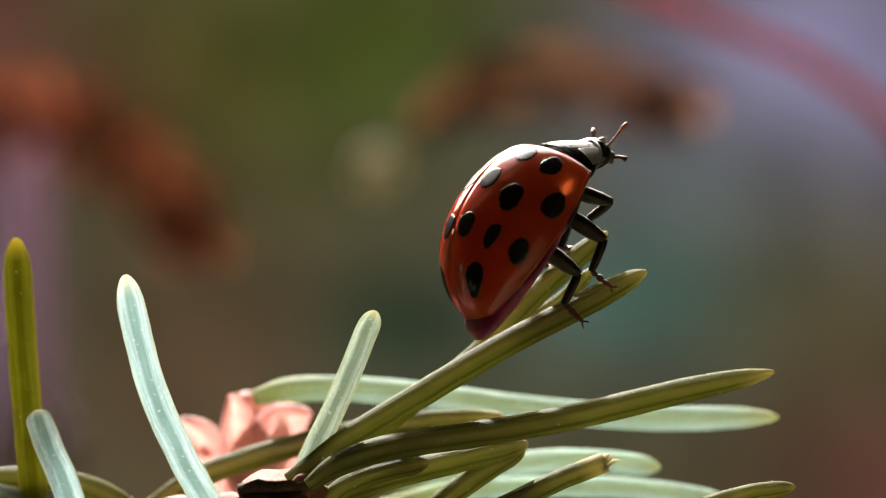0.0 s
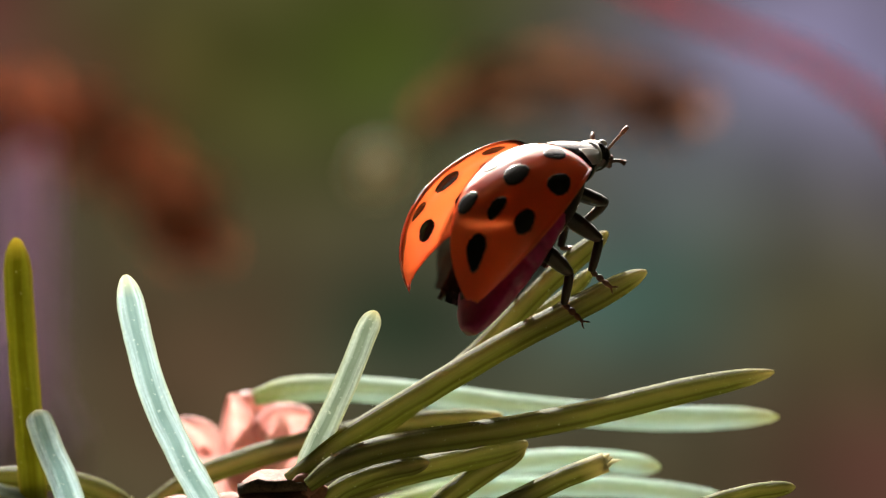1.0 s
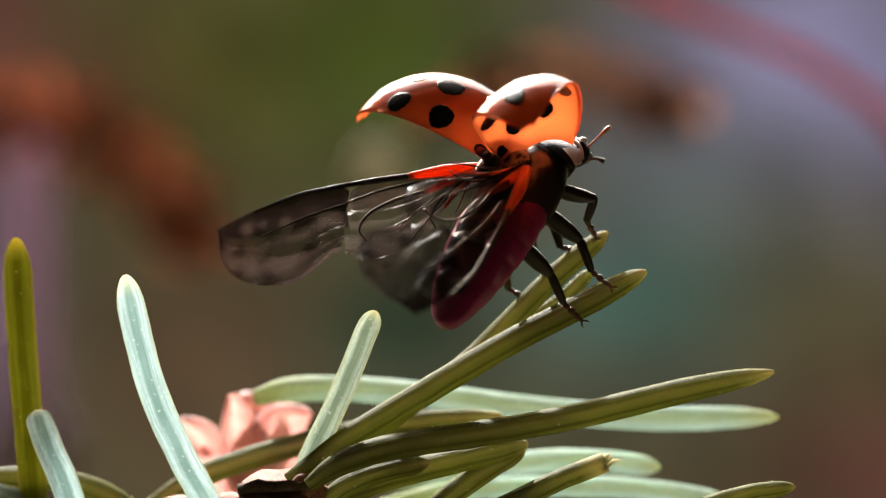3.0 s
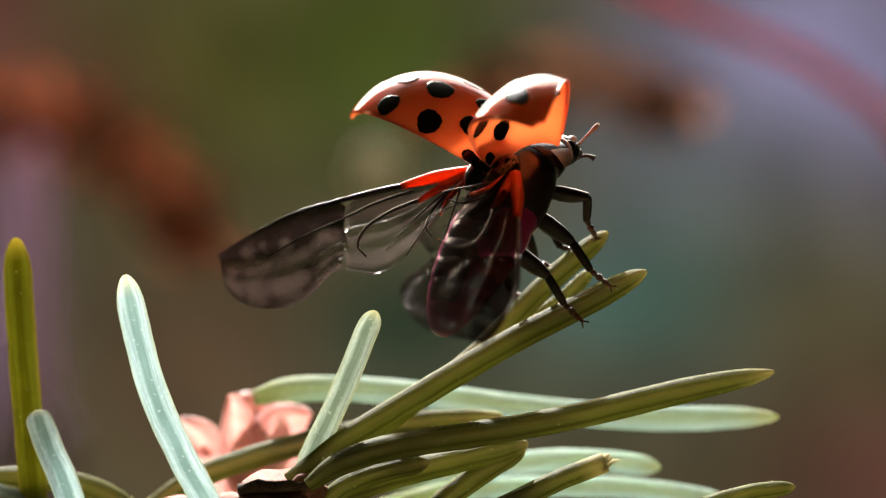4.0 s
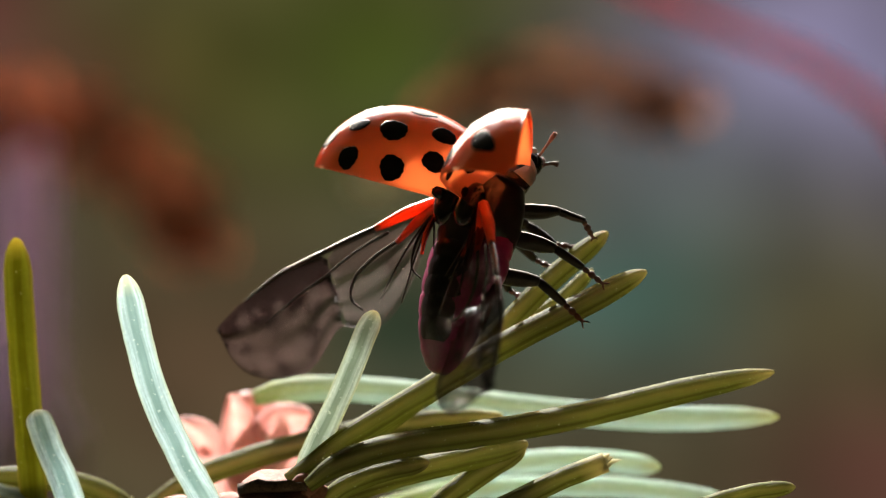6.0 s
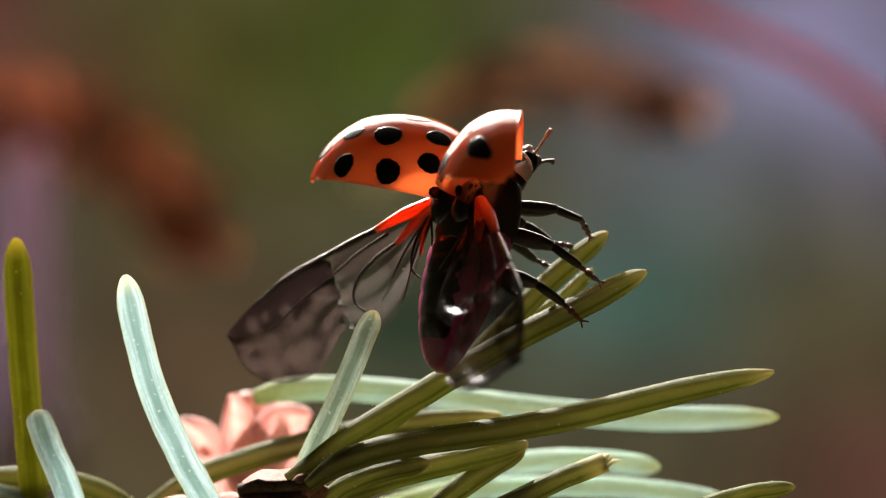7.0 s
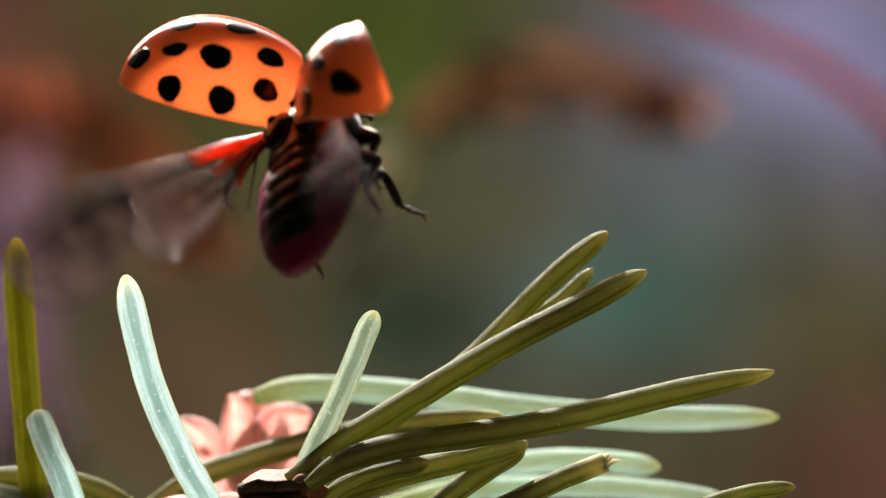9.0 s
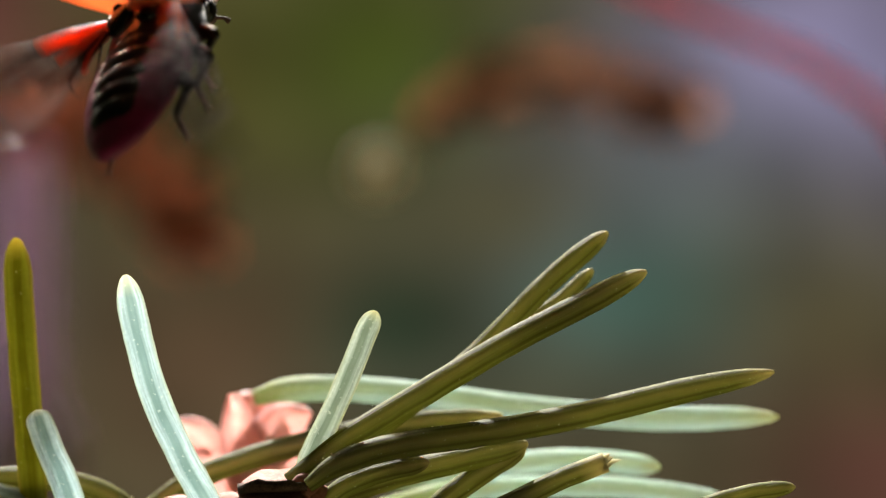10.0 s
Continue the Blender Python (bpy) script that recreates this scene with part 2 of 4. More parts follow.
# ---- distance: backdrop, ground, blurred plants ----
def backdrop():
    """Glowing sheet for the far, out-of-focus garden: soft patches of foliage, bark and sky colour."""
    n = Nodes("glowing distant garden")
    tc = n.add("ShaderNodeTexCoord")
    warp = n.add("ShaderNodeTexNoise", Scale=9.0, Detail=2.0)
    n.link(tc.outputs["Object"], warp.inputs["Vector"])
    v = n.add("ShaderNodeVectorMath")
    v.operation = "MULTIPLY_ADD"
    v.inputs[1].default_value, v.inputs[2].default_value = (0.02, 0.0, 0.02), (-0.01, 0.0, -0.01)
    n.link(warp.outputs["Color"], v.inputs[0])
    add = n.add("ShaderNodeVectorMath")
    n.link(tc.outputs["Object"], add.inputs[0])
    n.link(v.outputs[0], add.inputs[1])
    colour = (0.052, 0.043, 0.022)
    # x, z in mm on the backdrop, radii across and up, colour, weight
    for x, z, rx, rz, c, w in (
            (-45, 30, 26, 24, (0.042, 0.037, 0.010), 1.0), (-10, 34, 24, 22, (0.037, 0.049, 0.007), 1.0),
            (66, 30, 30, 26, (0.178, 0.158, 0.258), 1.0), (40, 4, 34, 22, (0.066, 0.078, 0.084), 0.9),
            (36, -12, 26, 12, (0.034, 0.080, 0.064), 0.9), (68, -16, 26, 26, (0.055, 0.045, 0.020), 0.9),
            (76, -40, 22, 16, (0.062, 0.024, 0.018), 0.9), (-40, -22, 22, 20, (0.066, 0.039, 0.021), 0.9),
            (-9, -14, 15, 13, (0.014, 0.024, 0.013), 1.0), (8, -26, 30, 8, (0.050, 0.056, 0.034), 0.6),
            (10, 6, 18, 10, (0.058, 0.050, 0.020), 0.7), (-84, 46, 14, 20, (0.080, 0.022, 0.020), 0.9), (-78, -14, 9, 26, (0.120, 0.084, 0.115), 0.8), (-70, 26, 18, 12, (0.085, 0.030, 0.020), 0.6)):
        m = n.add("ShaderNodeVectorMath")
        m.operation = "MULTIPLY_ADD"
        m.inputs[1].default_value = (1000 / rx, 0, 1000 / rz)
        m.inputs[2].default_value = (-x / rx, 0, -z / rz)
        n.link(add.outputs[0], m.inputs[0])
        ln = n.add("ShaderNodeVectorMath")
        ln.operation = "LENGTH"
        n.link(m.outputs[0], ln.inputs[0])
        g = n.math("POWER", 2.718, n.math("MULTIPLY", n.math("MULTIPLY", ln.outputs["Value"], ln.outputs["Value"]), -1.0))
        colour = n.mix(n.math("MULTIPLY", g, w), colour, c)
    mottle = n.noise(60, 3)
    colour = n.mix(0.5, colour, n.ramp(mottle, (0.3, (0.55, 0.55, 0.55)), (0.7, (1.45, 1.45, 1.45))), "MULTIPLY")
    # emission: the garden's daylight is put into these colours, no lamp lights the sheet
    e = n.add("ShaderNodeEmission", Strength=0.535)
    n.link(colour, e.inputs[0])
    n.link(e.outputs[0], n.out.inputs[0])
    bm = bmesh.new()
    cols, rows = 24, 8
    grid = [[bm.verts.new((-240 + 480 * i / cols, 0, -110 + 220 * j / rows)) for j in range(rows + 1)] for i in range(cols + 1)]
    for c in grid:
        for vert in c:
            vert.co.y = 460 - (vert.co.x / 240) ** 2 * 120
    for i in range(cols):
        for j in range(rows):
            bm.faces.new((grid[i][j], grid[i + 1][j], grid[i + 1][j + 1], grid[i][j + 1]))
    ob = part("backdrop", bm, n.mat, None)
    tagged(ob, "self-glowing soft green, brown and violet distance of a garden", "backdrop", kind="structure")


def ground():
    bm = bmesh.new()
    n = 60
    grid = []
    for i in range(n + 1):
        row = []
        for j in range(n + 1):
            x, y = [math.copysign(abs(a) ** 3, a) * 300000 for a in (2 * i / n - 1, 2 * j / n - 1)]
            row.append(bm.verts.new((x, y, -700 + 25 * noise.noise((x / 400, y / 400, 0)))))
        grid.append(row)
    for i in range(n):
        for j in range(n):
            bm.faces.new((grid[i][j], grid[i + 1][j], grid[i + 1][j + 1], grid[i][j + 1]))
    mat = plain("garden soil and grass", (0.05, 0.055, 0.02), (0.13, 0.10, 0.055), 12, 0.95, bump=0.5)
    tagged(part("ground", bm, mat, None), "brown and green garden ground", "ground", kind="structure")


def hedge():
    """Unseen dark screen round the twig: low towards the sun, tall at the sides and arching overhead behind the camera.
    """
    # added out of view to cut the sky's fill and darken reflections
    bm = bmesh.new()
    cols, rows = 96, 16
    grid = []
    for i in range(cols):
        a = 2 * math.pi * i / cols
        away = 0.5 - 0.5 * math.sin(a)
        close = min(1.0, max(0.0, (away - 0.05) / 0.22))
        tall = 860 + 1500 * close + 130 * noise.noise((i * 0.45, 9, 1))
        col = []
        for j in range(rows + 1):
            s = j / rows
            r = (1500 + 120 * noise.noise((i * 0.7, j * 0.7, 3))) * (1 - 0.97 * close * s ** 2.0)
            col.append(bm.verts.new((r * math.cos(a), r * math.sin(a) + 980 * close * s ** 2.0, -720 + tall * math.sin(s * math.pi / 2) + 60 * close * noise.noise((i * 0.5, j * 0.6, 7)))))
        grid.append(col)
    for i in range(cols):
        k = (i + 1) % cols
        for j in range(rows):
            bm.faces.new((grid[i][j], grid[k][j], grid[k][j + 1], grid[i][j + 1]))
    bmesh.ops.solidify(bm, geom=bm.faces[:], thickness=-40)
    mat = plain("dark screen foliage", (0.026, 0.034, 0.013), (0.09, 0.10, 0.045), 30, 0.85, bump=0.6)
    tagged(part("backdrop_hedge", bm, mat, None), "unseen dark green screen over the twig, added to cut sky light", "hedge", kind="structure")


backdrop()
ground()
hedge()


def blurred_plants():
    red = plain("red-brown dry stem", (0.155, 0.042, 0.018), (0.205, 0.057, 0.025), 25, 1.0, bump=0.3, spec=0.0, through_colour=(0.255, 0.070, 0.030), amount=0.5)
    brown = plain("brown dry leaf", (0.15, 0.066, 0.032), (0.20, 0.09, 0.043), 25, 1.0, bump=0.3, spec=0.0, through_colour=(0.26, 0.115, 0.054), amount=0.5)
    pink = plain("pinkish red stem", (0.33, 0.17, 0.18), (0.45, 0.25, 0.28), 40, 0.6, bump=0.3, through_colour=(0.6, 0.22, 0.24), amount=0.4)
    lilac = plain("lilac-grey bark", (0.62, 0.47, 0.58), (0.76, 0.60, 0.71), 30, 0.8, bump=0.5, through_colour=(0.72, 0.58, 0.70), amount=0.24)
    cream = plain("cream flower head", (0.44, 0.39, 0.26), (0.62, 0.56, 0.40), 60, 0.8, bump=0.3, through_colour=(0.6, 0.54, 0.38), amount=0.35)
    for name, label, cat, mat, pts, radii in (
            ("arching_stem", "thin pinkish-red arching stem behind the twig", "stem", pink,
             ((9.0, 140, 22.6), (16.7, 140, 19.05), (22.3, 140, 17.1), (27.5, 140, 14.7), (30.6, 140, 12.5), (33.9, 140, 9.5), (37.5, 140, 4.5), (40.0, 140, -1.5)), (0.65, 0.7, 0.75, 0.78, 0.78, 0.75, 0.7, 0.65)),
            ("slim_trunk", "lilac-grey upright stem behind the twig", "stem", lilac,
             ((-79, 250, -700), (-46.5, 250, -80), (-46.5, 250, -30), (-46.8, 250, 2), (-47.0, 250, 14)), (3.8, 3.4, 3.3, 3.1, 2.5)),
            ("seed_head", "small cream dried flower head behind the twig", "flower", cream,
             ((-9.1, 250, 7.0), (-7.2, 250, 8.9), (-4.7, 250, 10.1)), (1.3, 2.6, 1.3))):
        ob = thing(name, label, cat)
        bm = bmesh.new()
        tube(bm, pts, radii, 14, 30)
        for v in bm.verts:
            v.co += 0.8 * noise.noise_vector(v.co * 0.12)
        part("stalk" if cat == "stem" else "head", bm, mat, ob)
    # sprays of small dry leaves: path, half-width along it, number of leaves
    for name, label, cat, mat, pts, wide, count in (
            ("dry_spray", "arching spray of small brown dry leaves behind the twig", "dry plant", brown,
             ((-1.5, 230, 11.5), (2.5, 230, 15.8), (9.0, 230, 17.8), (16.5, 230, 17.4), (22.5, 230, 16.0), (26.5, 230, 14.4)), (2.2, 3.0, 3.3, 3.4, 3.6, 2.8), 170),
            ("drooping_spray", "drooping spray of rust-brown dry leaves behind the twig", "dry plant", red,
             ((-57.0, 230, 17.6), (-48.7, 230, 15.6), (-40.6, 230, 13.3), (-34.4, 230, 10.4), (-29.6, 230, 7.0), (-26.4, 230, 3.2), (-25.0, 230, -0.6)), (4.2, 4.2, 4.2, 4.3, 4.6, 4.4, 3.6), 230)):
        ob = thing(name, label, cat)
        part("stalk", tube(bmesh.new(), pts, (0.9, 0.8, 0.7, 0.5, 0.3), 9, 30), mat, ob)
        rng = random.Random(len(label))
        path = spline(pts, 200)
        bm = bmesh.new()
        rows = []
        for i in range(7):
            x = i / 6
            w = 0.75 * math.sin(math.pi * (0.06 + 0.88 * x)) ** 0.8
            rows.append([bm.verts.new((3.4 * x, w * (j / 2 - 1), 0.25 * math.sin(3 * x) - 0.3 * abs(j / 2 - 1) * (1 - x))) for j in range(5)])
        for i in range(6):
            for j in range(4):
                bm.faces.new((rows[i][j], rows[i + 1][j], rows[i + 1][j + 1], rows[i][j + 1]))
        bmesh.ops.solidify(bm, geom=bm.faces[:], thickness=0.08)
        leaf = part("leaf", bm, mat, ob)
        for k in range(count):
            piece = leaf if k == 0 else new("leaf", leaf.data)
            piece.parent = ob
            s = rng.random()
            p = path[round(s * 200)]
            x = s * (len(wide) - 1)
            w = wide[int(x)] + (wide[min(int(x) + 1, len(wide) - 1)] - wide[int(x)]) * (x - int(x))
            way = (path[min(200, round(s * 200) + 3)] - path[max(0, round(s * 200) - 3)]).normalized()
            lean = rng.uniform(-1.3, 1.3)
            turn = math.atan2(way.z, way.x) + lean
            off = max(-1.0, min(1.0, rng.gauss(0, 0.62))) * w
            spot = p + Vector((-way.z * off, rng.uniform(-4, 4), way.x * off)) - Vector((math.cos(turn), 0, math.sin(turn))) * 1.7
            piece.matrix_basis = placed(Euler((rng.uniform(-1.2, 1.2), -turn, rng.uniform(-0.5, 0.5))).to_matrix() * rng.uniform(0.75, 1.3), spot)


blurred_plants()


# ---- the fir twig ----
twig = thing("fir_twig", "fir twig with pale green flat needles and a cut end", "fir twig")


EDGES = []


def needle(points, width, material, roll=0.0, thick=0.42, cut=False):
    """A flat fir needle with a grooved upper face, thick edges and a blunt tip."""
    ribbed = material in (M_PALE, M_PALE_LIT, M_GREEN)
    keeled = not ribbed and roll >= 40
    if keeled:
        # four-sided, with one keel to the side and one up
        roll, thick, width = roll * 0.3 + 83, 0.85, width * 1.07
    half = width / 2
    tip = 0.80 if keeled else 0.87

    def section(s):
        grow = min(1.0, 0.55 + 2.2 * s)
        end = 1.0 if cut else max(0.0, 1 - max(0.0, (s - tip) / (1 - tip)) ** 2.5) ** 0.56 * 0.97 + 0.03
        w = half * grow * end * (1.0 - 0.10 * max(0, s - 0.6))
        ring = []
        for j in range(28):
            a = 2 * math.pi * j / 28
            x, y = math.cos(a), math.sin(a)
            if keeled:
                ring.append((w * math.copysign(abs(x) ** 1.3, x), w * thick * math.copysign(abs(y) ** 1.3, y)))
                continue
            if ribbed and y > 0:
                groove = 1 - 0.42 * math.exp(-((abs(x) - 0.45) / 0.20) ** 2)
            else:
                groove = 1 - (0.12 if y > 0 else 0.10) * math.exp(-(x / 0.24) ** 2)
            ring.append((w * x, w * thick * groove * math.copysign(abs(y) ** 0.8, y)))
        return ring

    bm = bmesh.new()
    a = radians(roll)
    up = Vector((0.0, -math.cos(a), math.sin(a)))
    path = spline(points, 36)
    if not cut:
        # shorten the steps towards the tip, for a round end
        dense = spline(points, 400)
        steps = [i / 30 * 0.9 for i in range(31)] + [0.9 + 0.1 * math.sin(k / 10 * math.pi / 2) for k in range(1, 11)]
        path = [dense[min(400, round(400 * s))] for s in steps]
        rings = sweep_at(bm, path, steps, section, up)
    else:
        sweep(bm, path, section, up=up, uv=True)
    for v in bm.verts:
        v.co += 0.018 * noise.noise_vector(v.co * 1.6)
    if keeled and not cut:
        EDGES.append((path, up, half * thick))
    return part("needle", bm, material, twig)


def sweep_at(bm, path, steps, section, up):
    index = iter(steps)
    return sweep(bm, path, lambda s: section(next(index)), up=up, uv=True)


needle(((-13.31, 3.00, -9.63), (-13.55, 3.00, -6.29), (-13.79, 3.00, -3.31), (-14.02, 3.00, 0.37)), 0.98, M_OLIVE, 20)
needle(((-11.12, -2.60, -9.10), (-11.78, -2.60, -7.17), (-12.27, -2.60, -6.03), (-12.62, -2.60, -5.00)), 0.89, M_PALE, 15)
needle(((-6.97, 0.30, -9.28), (-7.62, 0.30, -7.96), (-8.41, 0.30, -6.48), (-9.21, 0.30, -4.68), (-9.73, 0.30, -2.87), (-10.15, 0.30, -0.83)), 0.95, M_PALE, 10)
needle(((-4.59, 0.30, -7.38), (-4.26, 0.30, -6.70), (-3.68, 0.30, -5.54), (-3.12, 0.30, -4.31), (-2.58, 0.30, -2.96), (-2.15, 0.30, -1.97)), 0.78, M_GREEN, 25)
needle(((-4.93, 0.00, -7.36), (-2.95, 0.00, -6.01), (-0.43, 0.00, -4.48), (2.09, 0.00, -2.99), (4.61, 0.00, -1.69), (6.48, 0.00, -0.70)), 0.93, M_NEEDLE, 60)
needle(((-4.10, 1.70, -7.49), (-1.54, 1.70, -5.38), (0.84, 1.70, -3.64), (3.04, 1.70, -1.45), (4.14, 1.70, -0.44), (5.35, 1.70, 0.55)), 0.83, M_NEEDLE, 55)
needle(((1.40, 2.60, -3.68), (2.70, 2.60, -2.47), (3.99, 2.60, -1.55), (4.91, 2.60, -0.66)), 0.55, M_NEEDLE, 50)
needle(((-4.24, -1.40, -7.44), (-3.27, -1.40, -6.76), (-1.49, -1.40, -6.19), (1.17, -1.40, -5.80), (4.19, -1.40, -5.25), (7.38, -1.40, -4.49), (10.40, -1.40, -3.85)), 0.92, M_NEEDLE, 60)
needle(((-6.46, 7.50, -5.11), (-5.50, 7.50, -4.86), (-3.56, 7.50, -4.78), (-0.46, 7.50, -5.01), (2.63, 7.50, -5.44), (7.08, 7.50, -5.79), (11.49, 7.50, -5.75)), 1.20, M_PALE_LIT, 100, thick=0.75)
needle(((-10.09, 5.00, -8.77), (-8.39, 5.00, -7.73), (-6.50, 5.00, -7.01), (-4.61, 5.00, -6.50), (-1.59, 5.00, -5.88), (2.00, 5.00, -5.56)), 0.87, M_NEEDLE, 50)
needle(((-3.59, 8.30, -8.37), (-0.47, 8.30, -7.73), (2.26, 8.30, -7.43), (4.79, 8.30, -7.29), (7.49, 8.30, -7.54)), 1.09, M_PALE_LIT, 100, thick=0.75)
needle(((-2.82, 8.80, -9.09), (0.31, 8.80, -8.44), (3.25, 8.80, -8.25), (6.58, 8.80, -8.32), (10.11, 8.80, -8.80)), 1.03, M_PALE_LIT, 100, thick=0.75)
needle(((0.28, -1.20, -8.96), (2.06, -1.20, -8.04), (3.66, -1.20, -7.27), (5.12, -1.20, -6.70)), 0.75, M_NEEDLE, 50, cut=True)
needle(((-4.06, 0.60, -8.22), (-2.61, 0.60, -7.62), (-0.80, 0.60, -7.08), (1.01, 0.60, -6.65), (2.73, 0.60, -6.23)), 0.91, M_NEEDLE, 70)
needle(((-0.80, 0.90, -8.88), (0.29, 0.90, -7.88), (1.38, 0.90, -7.10), (2.65, 0.90, -6.34)), 0.84, M_NEEDLE, 40)
needle(((-3.93, -0.40, -8.23), (-3.12, -0.40, -7.55), (-1.86, -0.40, -7.06), (-0.43, -0.40, -6.76)), 0.72, M_NEEDLE, 50)
needle(((6.54, -0.80, -8.73), (8.14, -0.80, -8.14), (9.75, -0.80, -7.70), (11.14, -0.80, -7.52)), 0.61, M_NEEDLE, 60)
needle(((-9.81, 4.00, -8.97), (-11.31, 4.00, -8.07), (-12.80, 4.00, -7.66), (-15.43, 4.00, -7.51)), 0.86, M_NEEDLE, 60)
needle(((-11.94, 3.00, -9.07), (-13.42, 3.00, -8.32), (-15.28, 3.00, -7.77)), 0.85, M_PALE, 60)

# pale dust and fluff caught on the upper edges
rng = random.Random(11)
bm = bmesh.new()
for path, up, reach in EDGES:
    for _ in range(16):
        k = rng.randrange(3, len(path) - 12)
        p = path[k].lerp(path[k + 1], rng.random())
        t = (path[k + 1] - path[k]).normalized()
        u = (up - t * up.dot(t)).normalized()
        side = t.cross(u)
        side = side if side.y < 0 else -side
        lean = rng.uniform(-0.1, 0.8)
        r = rng.uniform(0.012, 0.034)
        spot = p + (u * math.cos(lean) + side * math.sin(lean)) * reach * (0.97 - 0.28 * math.sin(2 * lean) ** 2 if lean > 0 else 0.97)
        blob(bm, spot, (r * rng.uniform(0.8, 2.0), r, r * rng.uniform(0.6, 1.1)), Euler((rng.random() * 3, rng.random() * 3, 0)), 6)
tagged(part("dust", bm, M_FIBRE, twig), "pale dust grains on the needles", kind="stuff")

# torn fibres at the broken end of one needle
for dx, dy, dz, r in ((0.50, -0.10, 0.0, 0.10), (0.22, -0.16, 0.10, 0.10), (0.16, -0.14, -0.14, 0.09), (0.10, -0.10, 0.20, 0.08)):
    bm = tube(bmesh.new(), ((4.98, -1.2 + dy, -6.76 + dz * 0.6), (5.14 + dx * 0.4, -1.2 + dy, -6.68 + dz), (5.14 + dx, -1.2 + dy * 1.4, -6.62 + dz * 0.8)), (r * 1.5, r, 0.012), 7, 8, flat=0.6)
    part("splinter", bm, M_FIBRE, twig, "pale torn fibre")

# the twig: a bark stem that runs below the needles and a cut side shoot
bm = bmesh.new()
tube(bm, ((-40, 6, -13), (-22, 5, -10.8), (-12, 4.0, -9.6), (-5.5, 1.2, -8.9), (2, 1.0, -9.6), (16, 2.5, -10.4), (30, 4, -12)), (1.3, 1.2, 1.1, 1.0, 0.9, 0.8, 0.6), 14, 60)
for v in bm.verts:
    v.co += 0.12 * noise.noise_vector(v.co * 1.3)
part("stem", bm, M_BARK, twig)
bm = bmesh.new()
tube(bm, ((-5.2, 1.2, -10.2), (-5.25, 0.4, -8.6), (-5.3, -0.1, -7.55)), (1.2, 1.1, 1.18, 1.2), 24, 14)
for v in bm.verts:
    v.co += 0.10 * noise.noise_vector(v.co * 1.8)
shoot = part("side_shoot", bm, M_BARK, twig, "reddish bark stub of a cut side shoot")
bm = bmesh.new()
rim = []
for k in range(5):
    r = 1.22 - 0.28 * k
    rim.append([bm.verts.new((-5.32 + r * math.cos(a), -0.16 + r * 0.98 * math.sin(a), -7.50 + 0.05 * (k > 0) + 0.16 * noise.noise((r * 3, math.cos(a) * 3, math.sin(a) * 3)) - 0.16 * math.sin(a) * r)) for a in [2 * math.pi * j / 28 for j in range(28)]])
for k in range(4):
    for j in range(28):
        bm.faces.new((rim[k][j], rim[k][(j + 1) % 28], rim[k + 1][(j + 1) % 28], rim[k + 1][j]))
bm.faces.new(rim[4])
low = [bm.verts.new(v.co + Vector((0, 0, -0.25))) for v in rim[0]]
for j in range(28):
    bm.faces.new((low[j], low[(j + 1) % 28], rim[0][(j + 1) % 28], rim[0][j]))
bm.faces.new(low)
part("cut_face", bm, M_PITH, shoot, "pale rough cut wood")
for x, z, w in ((-4.15, -7.55, 0.34), (-3.95, -7.75, 0.30), (-4.5, -7.35, 0.28)):
    bm = bmesh.new()
    blob(bm, (x, -0.5, z), (w * 1.2, w, w * 0.8), Euler((0.2, -0.6, 0.1)), 12)
    part("bud_collar", bm, M_BARK, twig, "dark red collar at a needle base")

# a pink bud with papery scales behind the twig
bud = part("bud", blob(bmesh.new(), (-6.9, 10.8, -6.9), (1.0, 0.9, 1.9)), M_BUD, twig, "pale pink papery bud")
for x, y, z, w, h, lean, turn in ((-7.05, 9.6, -6.7, 0.72, 3.4, 5, -10), (-5.6, 9.6, -6.1, 0.75, 1.9, -62, 15), (-8.4, 9.8, -6.5, 0.55, 1.7, 48, -20), (-6.2, 10.6, -6.6, 0.7, 2.6, -14, 10), (-7.9, 10.4, -7.9, 0.8, 2.6, 22, 0), (-5.5, 10.2, -7.0, 0.7, 1.8, -48, 10)):
    bm = bmesh.new()
    rows = []
    for i in range(11):
        s = i / 10
        wide = w * math.sin(math.pi * min(0.95, 0.16 + 0.80 * s)) ** 0.7
        rows.append([bm.verts.new((wide * (j / 4 - 1), -0.5 * (1 - (j / 4 - 1) ** 2) - 0.4 * s * s, h * (s - 0.5))) for j in range(9)])
    for i in range(10):
        for j in range(8):
            bm.faces.new((rows[i][j], rows[i][j + 1], rows[i + 1][j + 1], rows[i + 1][j]))
    bmesh.ops.solidify(bm, geom=bm.faces[:], thickness=0.14)
    bmesh.ops.transform(bm, matrix=Matrix.Translation((x, y, z)) @ Euler((0, radians(-lean), radians(turn))).to_matrix().to_4x4(), verts=bm.verts)
    part("bud_scale", bm, M_BUD, bud)


# ---- the ladybird: x forward, y to its left, z to its back, the origin between the shoulders ----
LONG, WIDE, HIGH, SHELL = 5.8, 2.7, 2.6, 0.09
HINGE = Vector((-0.15, 0.75, 1.35))
bug = thing("ladybird", "red ladybird with black spots taking off from a fir needle", "ladybird")


def profile(u, start, power):
    u = min(1.0, max(0.0, u))
    if u < 0.42:
        return start + (1 - start) * math.sqrt(max(0.0, 1 - (1 - u / 0.42) ** 2))
    return max(0.0, 1 - ((u - 0.42) / 0.58) ** 2.1) ** power


